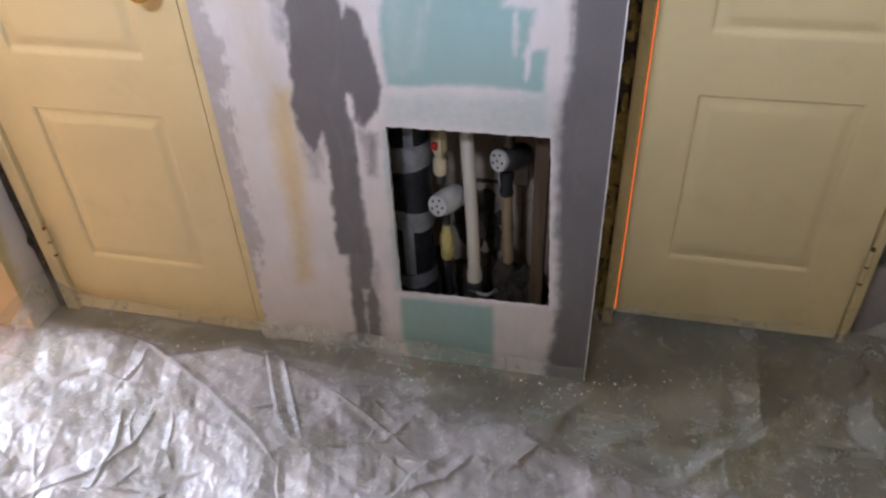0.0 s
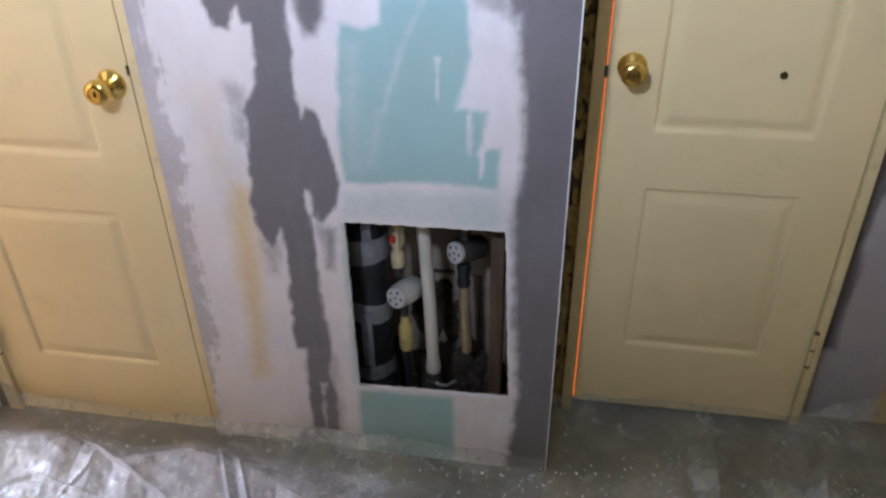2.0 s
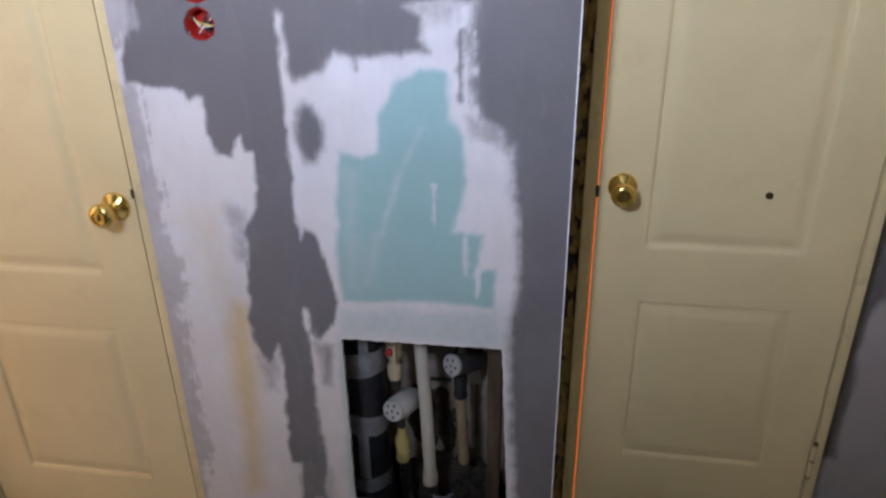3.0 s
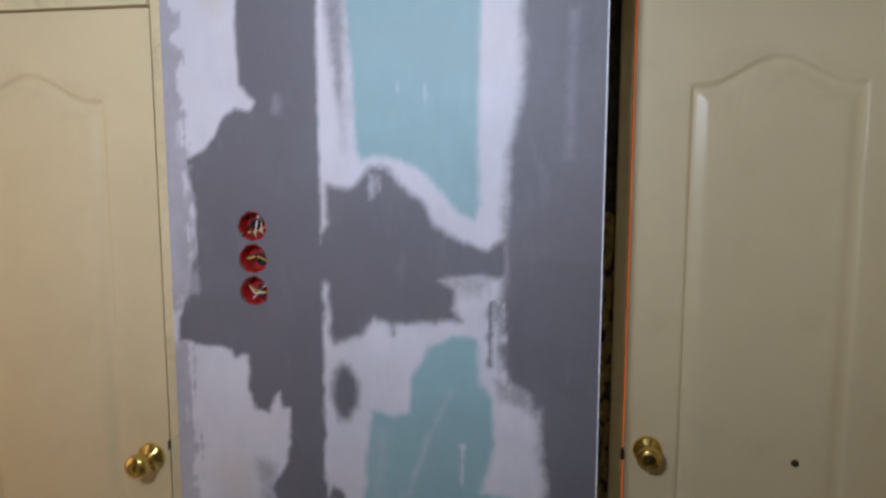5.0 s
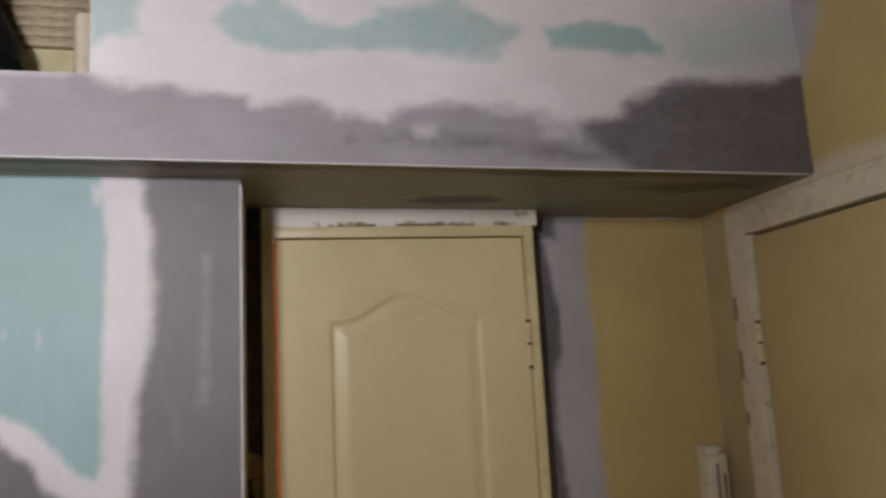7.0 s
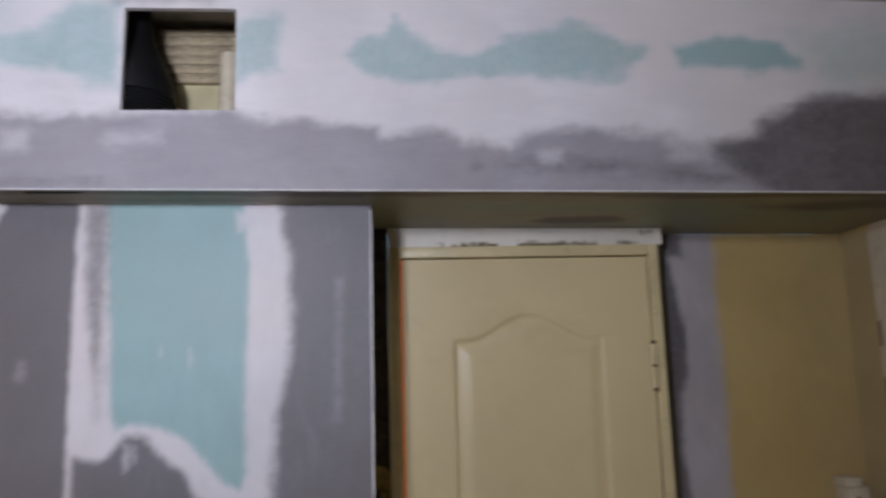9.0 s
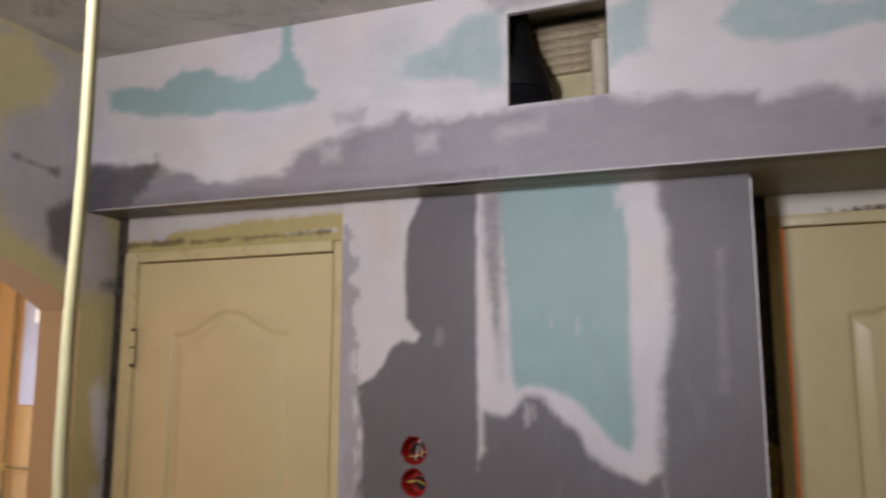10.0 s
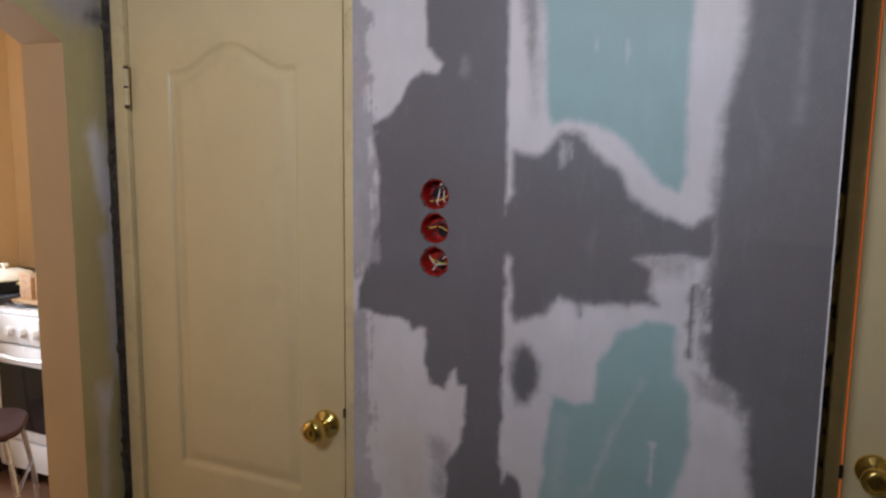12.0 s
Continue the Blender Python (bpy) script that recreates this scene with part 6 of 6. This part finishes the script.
for i, (bx, by) in enumerate(((-3.330, 1.040), (-3.225, 1.045))):
    c = thing("carton", "small brown printed carton standing on the board", "carton", "cartons", at=(bx, by, 0.8922))
    part("box", box(-0.040, 0.040, -0.028, 0.028, 0.0, 0.105 + 0.01 * i, 0.003), M_CARTON, c)
    part("flap", box(-0.040, 0.040, -0.026, -0.022, 0.1055 + 0.01 * i, 0.128 + 0.01 * i, 0.001), M_CARTON, c)

chair = thing("kitchen_chair", "metal kitchen chair with dark brown seat and slatted back", "chair", at=(-3.085, 0.548, 0.0))
chair.rotation_euler = (0.0, 0.0, radians(45))


def seat_pad():
    bm = bmesh.new()
    n, rings = 40, []
    for r, z in ((0.0, 0.432), (0.86, 0.432), (0.98, 0.440), (1.0, 0.452), (0.96, 0.464), (0.80, 0.470), (0.0, 0.473)):
        row = []
        for i in range(n):
            a = 2 * math.pi * i / n
            c, s = math.cos(a), math.sin(a)
            k = 0.205 * (abs(c) ** 3.2 + abs(s) ** 3.2) ** (-1 / 3.2)
            row.append(bm.verts.new((k * r * c, k * r * s, z)))
        rings.append(row)
    for a, b in zip(rings, rings[1:]):
        for i in range(n):
            bm.faces.new((a[i], a[(i + 1) % n], b[(i + 1) % n], b[i]))
    bmesh.ops.remove_doubles(bm, verts=bm.verts[:], dist=1e-5)
    bmesh.ops.recalc_face_normals(bm, faces=bm.faces[:])
    return bm


part("seat", seat_pad(), M_SEAT, chair, "dark brown padded seat")
for sy in (-1, 1):
    part("leg", tube([(0.15, 0.15 * sy, 0.432), (0.185, 0.175 * sy, 0.20), (0.205, 0.19 * sy, 0.0)], 0.011, 10), M_CHROME, chair)
    part("back_post", tube([(-0.225, 0.17 * sy, 0.0), (-0.185, 0.16 * sy, 0.42), (-0.225, 0.165 * sy, 0.70), (-0.275, 0.17 * sy, 0.92)], 0.012, 10), M_CHROME, chair)
for z, x in ((0.905, -0.271), (0.850, -0.258), (0.795, -0.246), (0.740, -0.234)):
    part("back_slat", tube([(x, -0.165, z), (x, 0.0, z), (x, 0.165, z)], 0.006, 8), M_CHROME, chair)
part("stretcher", tube([(0.185, -0.172, 0.21), (0.185, 0.172, 0.21)], 0.007, 8), M_CHROME, chair)

cloth = thing("yellow_cloth", "bright yellow cloth hung over the chair back", "cloth", at=(-3.352, 0.428, 0.0))
cloth.rotation_euler = (0.0, 0.0, radians(45))


def draped():
    bm = bmesh.new()
    cols, rows, grid = 16, 24, []
    for i in range(cols + 1):
        col = []
        for k in range(rows + 1):
            u, v = i / cols, k / rows
            fold = 0.010 * math.sin(u * 11 + v * 2) + 0.006 * math.sin(u * 23)
            z = 0.928 - abs(v - 0.4) * 0.42
            x = (0.016 if v < 0.4 else -0.016) * min(1, abs(v - 0.4) * 10) + fold * abs(v - 0.4) * 2
            col.append(bm.verts.new((x - (0.928 - z) * -0.24 * (1 if v >= 0.0 else 0), (u - 0.5) * 0.15 + 0.01 * math.sin(v * 9), z)))
        grid.append(col)
    for a, b in zip(grid, grid[1:]):
        for k in range(rows):
            bm.faces.new((a[k], b[k], b[k + 1], a[k + 1]))
    bmesh.ops.solidify(bm, geom=bm.faces[:], thickness=0.004)
    return bm


part("fabric", draped(), M_CLOTH, cloth)

curtain = thing("window_curtain", "pale blue gathered curtain hanging from a brown rod", "curtain", at=(KX + 0.11, 0.0, 0.0))


def gathered(y0, y1, z0, z1):
    bm = bmesh.new()
    cols, rows, grid = 90, 26, []
    for i in range(cols + 1):
        col = []
        for k in range(rows + 1):
            u, v = i / cols, k / rows
            amp = 0.026 * (0.55 + 0.45 * (1 - v)) + 0.008 * math.sin(u * 7 + v * 3)
            spread = 1 + 0.10 * (1 - v) * math.sin(v * 4)
            col.append(bm.verts.new((amp * math.sin(u * 34 + 0.7 * math.sin(v * 3)), (y0 + y1) / 2 + (u - 0.5) * (y1 - y0) * spread, z0 + (z1 - z0) * v)))
        grid.append(col)
    for a, b in zip(grid, grid[1:]):
        for k in range(rows):
            bm.faces.new((a[k], b[k], b[k + 1], a[k + 1]))
    bmesh.ops.solidify(bm, geom=bm.faces[:], thickness=0.002)
    return bm


part("drape", gathered(0.74, 1.055, 0.25, 2.365), M_CURTAIN, curtain)
for k in range(6):
    part("pleat", box(-0.034, 0.030, 0.770 + 0.048 * k, 0.790 + 0.048 * k, 2.360, 2.425, 0.006), M_CURTAIN, curtain)
rod = thing("curtain_rod", "thin brown curtain rod over the kitchen window", "curtain rod", at=(KX + 0.11, 0.0, 2.432))
part("pole", tube([(0, -0.75, 0), (0, 0.3, 0), (0, 1.17, 0)], 0.010, 12), M_ROD, rod)
part("finial", lathe([(0, 0), (0.012, 0.0), (0.018, 0.015), (0.010, 0.035), (0, 0.038)], Matrix.Translation((0, 1.17, 0)) @ Matrix.Rotation(radians(-90), 4, "X"), 14), M_ROD, rod)
part("bracket", box(-0.11, 0.0, 1.11, 1.125, -0.018, 0.010, 0.002), M_ROD, rod)

boiler = thing("wall_boiler", "wall-hung gas boiler, white casing coloured lilac as in shade", "boiler", at=(-3.72, 1.70, 0.0))
part("casing", box(-0.11, 0.22, -0.20, -0.001, 1.47, 2.16, 0.012), M_LILAC, boiler)
# small white plate that paints the casing's bright reflection
part("bright_spot", box(-0.02, 0.06, -0.2022, -0.1995, 1.93, 2.03, 0.001), M_WINFRAME, boiler, "white plate in place of a bright reflection")
gas = thing("gas_pipe", "thin tan gas pipe running down the kitchen wall", "pipe", at=(-4.10, 1.66, 0.0))
part("riser", tube([(0, 0, 0.90), (0, 0, 1.6), (0, 0, CEIL - 0.001)], 0.011, 12), M_OLDPIPE, gas)
part("branch", tube([(0, 0, 1.10), (0.08, -0.005, 1.10), (0.30, -0.005, 1.10)], 0.008, 10), M_OLDPIPE, gas)
part("tap", lathe([(0, -0.02), (0.014, -0.02), (0.014, 0.02), (0, 0.02)], Matrix.Translation((0.0, 0.0, 1.10)), 12), M_YELLOWFIT, gas)

# ---- the dust sheet and crumbs on the floor ----


def pleat(x, y, line, height, near, far):
    """A sharp fold along a broken line: it falls off over near on one side and over far on the other, and dies at its ends."""
    best, side, along = np.full(x.shape, 9.0), np.zeros(x.shape), np.zeros(x.shape)
    total = sum(math.dist(p, q) for p, q in zip(line, line[1:]))
    run = 0.0
    for (ax, ay), (bx, by) in zip(line, line[1:]):
        dx, dy = bx - ax, by - ay
        size = math.hypot(dx, dy)
        t = np.clip(((x - ax) * dx + (y - ay) * dy) / size ** 2, 0, 1)
        d = np.hypot(x - ax - t * dx, y - ay - t * dy)
        s = (x - ax) * dy - (y - ay) * dx
        hit = d < best
        best, side, along = np.where(hit, d, best), np.where(hit, s, side), np.where(hit, (run + t * size) / total, along)
        run += size
    width = np.where(side > 0, near, far)
    fade = np.clip(np.minimum(along, 1 - along) * 5, 0, 1)
    return height * np.clip(1 - best / width, 0, 1) ** 1.25 * (0.25 + 0.75 * fade)


LONG_FOLDS = [
    ([(-0.93, -0.02), (-0.40, -0.052), (-0.19, -0.068), (0.02, -0.076)], 0.024, 0.012, 0.045),
    ([(-0.46, -0.14), (-0.32, -0.152), (-0.107, -0.163), (0.108, -0.162), (0.36, -0.12)], 0.026, 0.014, 0.05),
    ([(0.439, 0.20), (0.428, -0.125), (0.219, -0.312)], 0.034, 0.06, 0.016),
    ([(0.60, 0.10), (0.523, 0.013), (0.426, -0.146), (0.249, -0.296)], 0.036, 0.014, 0.07),
    ([(0.72, 0.22), (0.67, -0.046), (0.70, -0.114), (0.86, -0.22)], 0.06, 0.03, 0.12),
    ([(0.038, -0.226), (0.237, -0.17), (0.358, -0.12)], 0.022, 0.012, 0.05),
    ([(0.42, -0.14), (0.75, -0.16), (1.10, -0.20)], 0.026, 0.012, 0.06),
    ([(0.70, -0.21), (0.92, -0.24), (1.12, -0.22)], 0.026, 0.012, 0.05),
]
FRONT_FOLDS = [
    ([(-0.93, -0.02), (-0.853, -0.111), (-0.736, -0.309), (-0.622, -0.441)], 0.030, 0.016, 0.055),
    ([(-0.925, -0.02), (-0.80, -0.12), (-0.690, -0.30), (-0.60, -0.44)], 0.026, 0.05, 0.014),
    ([(-1.322, -0.085), (-1.126, -0.185), (-0.943, -0.274), (-0.763, -0.386), (-0.60, -0.52)], 0.028, 0.014, 0.06),
    ([(-1.19, -0.14), (-1.17, -0.22), (-1.20, -0.34)], 0.026, 0.012, 0.04),
    ([(-1.43, -0.33), (-1.30, -0.26), (-1.12, -0.30), (-0.98, -0.33)], 0.026, 0.05, 0.014),
    ([(-0.69, -0.18), (-0.50, -0.27), (-0.36, -0.35)], 0.020, 0.05, 0.012),
    ([(-0.64, -0.40), (-0.48, -0.34), (-0.28, -0.37)], 0.020, 0.014, 0.05),
]


def film_height(x, y):
    """The single layer: broad swells, long sharp folds, and the edge run up against the walls."""
    x, y = np.asarray(x, float), np.asarray(y, float)
    z = 0.012 * fractal(x * 3.0, y * 3.0, 77, 3) + 0.014 * facet(x * 6 + y * 3, y * 6 - x * 2, 78) + 0.005 * facet(x * 17 - y * 8, y * 15 + x * 7, 80)
    for line, height, near, far in LONG_FOLDS:
        z = z + pleat(x, y, line, height, near, far)
    for line, height, near, far in LESSER_FOLDS:
        z = z + pleat(x, y, line, height, near, far)
    wall_d = np.where(x < 0.0, -0.004 - y, np.minimum(0.236 - y, np.where(y > 0.0, x - 0.002, np.hypot(x, np.minimum(y, 0)))))
    wall_d = np.minimum(np.minimum(wall_d, X_RIGHT - x), np.maximum(x - X_LEFT, 0.0))
    rise = (0.026 + 0.060 * fractal(x * 6.0, y * 5.0, 79, 3)) * np.exp(-np.clip(wall_d, 0, 9) / 0.016)
    corner = 0.08 * np.exp(-((x - 0.84) ** 2 + (y - 0.2) ** 2) / 0.020)
    sail = 0.12 * np.exp(-(x - X_LEFT) / 0.06) * np.clip((y + 0.75) / 0.6, 0, 1)
    return 0.004 + z + rise + corner + sail


def facet(x, y, seed):
    """Value noise with straight creases between flat facets, 0 to 1."""
    xi, yi = np.floor(x).astype(np.int64), np.floor(y).astype(np.int64)
    fx, fy = x - xi, y - yi
    eps = 1e-6

    def node(a, b):
        return lattice(a + eps, b + eps, seed)

    p00, p10, p01, p11 = node(xi, yi), node(xi + 1, yi), node(xi, yi + 1), node(xi + 1, yi + 1)
    low = p00 + (p10 - p00) * fx + (p01 - p00) * fy
    high = p11 + (p01 - p11) * (1 - fx) + (p10 - p11) * (1 - fy)
    return np.where(fx + fy < 1, low, high)


def random_folds(count, seed, x0, x1, mode, y0, y1, low, high):
    rng = random.Random(seed)
    folds = []
    for i in range(count):
        x = rng.triangular(x0, x1, mode)
        y = rng.uniform(y0, y1)
        a, size = rng.choice((0.9, 1.35, 2.0, 2.5, 0.35)) + rng.gauss(0, 0.35), rng.uniform(0.08, 0.34)
        bend = a + rng.uniform(-0.7, 0.7)
        mid = (x + size * 0.5 * math.cos(a), y + size * 0.5 * math.sin(a))
        end = (mid[0] + size * 0.5 * math.cos(bend), mid[1] + size * 0.5 * math.sin(bend))
        thin, wide = rng.uniform(0.007, 0.014), rng.uniform(0.025, 0.065)
        if rng.random() < 0.5:
            thin, wide = wide, thin
        folds.append(([(x, y), mid, end], rng.uniform(low, high), thin, wide))
    return folds


FOLDS = FRONT_FOLDS + random_folds(260, 5, X_LEFT + 0.06, 0.35, -0.9, -1.25, -0.12, 0.006, 0.021)
LESSER_FOLDS = random_folds(80, 23, -0.6, 1.08, 0.4, -0.75, 0.16, 0.004, 0.013)


def folded_height(x, y):
    """The crumpled upper layer: many straight sharp folds over flat facets."""
    x, y = np.asarray(x, float), np.asarray(y, float)
    z = 0.032 * facet(x * 5 + y * 3, y * 6 - x * 2, 211) + 0.020 * facet(x * 12 - y * 8, y * 13 + x * 6, 212) + 0.008 * facet(x * 27 + y * 16, y * 26 - x * 11, 213) + 0.003 * facet(x * 61 - y * 23, y * 58 + x * 27, 214)
    for line, height, near, far in FOLDS:
        z = np.maximum(z, z * 0.6 + pleat(x, y, line, height, near, far))
    return 0.003 + z


def sheet_mesh(name, xs, ys, height, keep, material, layers):
    x, y = np.meshgrid(np.array(xs), np.array(ys), indexing="ij")
    z, ok_v = height(x, y), keep(x, y)
    index = np.full(x.shape, -1)
    index[ok_v] = np.arange(ok_v.sum())
    verts = np.stack([x[ok_v], y[ok_v], z[ok_v]], 1)
    a, b, c, d = index[:-1, :-1], index[1:, :-1], index[1:, 1:], index[:-1, 1:]
    ok = (a >= 0) & (b >= 0) & (c >= 0) & (d >= 0)
    me = bpy.data.meshes.new(name)
    me.from_pydata(verts.tolist(), [], np.stack([a[ok], b[ok], c[ok], d[ok]], 1).tolist())
    many = layers(x[ok_v], y[ok_v])
    paint(me, np.stack([many, many, many, many], 1))
    me.materials.append(material)
    me.polygons.foreach_set("use_smooth", [True] * len(me.polygons))
    me.set_sharp_from_angle(angle=radians(14))
    return new(name, me)


def folded_edge(x, y):
    """Positive where the folded layer lies: its edge runs from the arch's corner past the door and out along the shaft."""
    line = np.interp(x, [-1.6, -1.42, -1.28, -1.09, -0.93, -0.70, -0.415, -0.148, 0.30], [-0.06, -0.09, -0.07, -0.11, -0.05, -0.09, -0.13, -0.18, -0.30])
    return line - y + 0.03 * (fractal(x * 7.0, y * 7.0, 61, 2) - 0.5)


def upper_z(x, y):
    e = np.clip(folded_edge(x, y) / 0.07, 0, 1)
    return film_height(x, y) * (1 - 0.5 * e) + 0.002 + folded_height(x, y) * (0.06 + 0.94 * e)


def upper_layers(x, y):
    """More layers lie over one another away from the edge and towards the arch."""
    e = np.clip(folded_edge(x, y) / 0.09, 0, 1)
    return e * np.clip(0.56 + 0.12 * (x + 1.0), 0.50, 0.72) * (0.62 + 0.8 * facet(x * 5 + y * 3, y * 6 - x * 2, 341))


def single_layers(x, y):
    """The film is doubled where a long fold has turned over."""
    many = np.zeros(x.shape)
    for line, height, near, far in LONG_FOLDS:
        many = np.maximum(many, 0.22 * np.clip(pleat(x, y, line, 1.0, near * 1.3, far * 1.3) * 6, 0, 1))
    return many + 0.16 * facet(x * 4 + y * 3, y * 5 - x * 2, 83)


tagged(sheet_mesh("plastic_dust_sheet", lines(X_LEFT + 0.012, X_RIGHT - 0.012, 0.006), lines(-1.30, 0.236, 0.006), film_height, lambda x, y: ~((x < 0.004) & (y > -0.006)), M_FILM,
                  single_layers),
       "clear plastic dust sheet lying over the hall floor", "dust sheet")
tagged(sheet_mesh("folded_dust_sheet", lines(X_LEFT + 0.015, 0.36, 0.0038), lines(-1.00, -0.06, 0.0038), upper_z, lambda x, y: folded_edge(x, y) > 0, M_FILM_WHITE, upper_layers),
       "milky crumpled plastic dust sheet folded over the floor", "dust sheet")


def crumbs():
    rng = random.Random(19)
    bm = bmesh.new()
    for i in range(300):
        cx, cy, spread = rng.choice(((-0.05, -0.06, 0.10), (-0.35, -0.09, 0.13), (0.15, 0.0, 0.10), (-1.15, -0.06, 0.12), (0.35, -0.05, 0.22), (-0.2, -0.3, 0.25), (0.75, -0.1, 0.2)))
        x, y = rng.gauss(cx, spread), rng.gauss(cy, spread * 0.55)
        if not (-1.5 < x < 1.1 and -1.0 < y < 0.22):
            continue
        if x < 0.01 and y > -0.015:
            continue
        r = rng.uniform(0.0007, 0.0022) * (2.2 if rng.random() < 0.08 else 1)
        z = float(film_height(x, y)) + r * 0.5
        b = bmesh.ops.create_icosphere(bm, subdivisions=1, radius=r)
        for q in b["verts"]:
            q.co = Vector((q.co.x * rng.uniform(0.6, 1.5) + x, q.co.y * rng.uniform(0.6, 1.5) + y, q.co.z * rng.uniform(0.5, 0.9) + z))
    tagged(part("plaster_crumbs", bm, M_DEBRIS, None, "", False), "white plaster crumbs scattered on the dust sheet", "crumbs", "", "stuff")


crumbs()
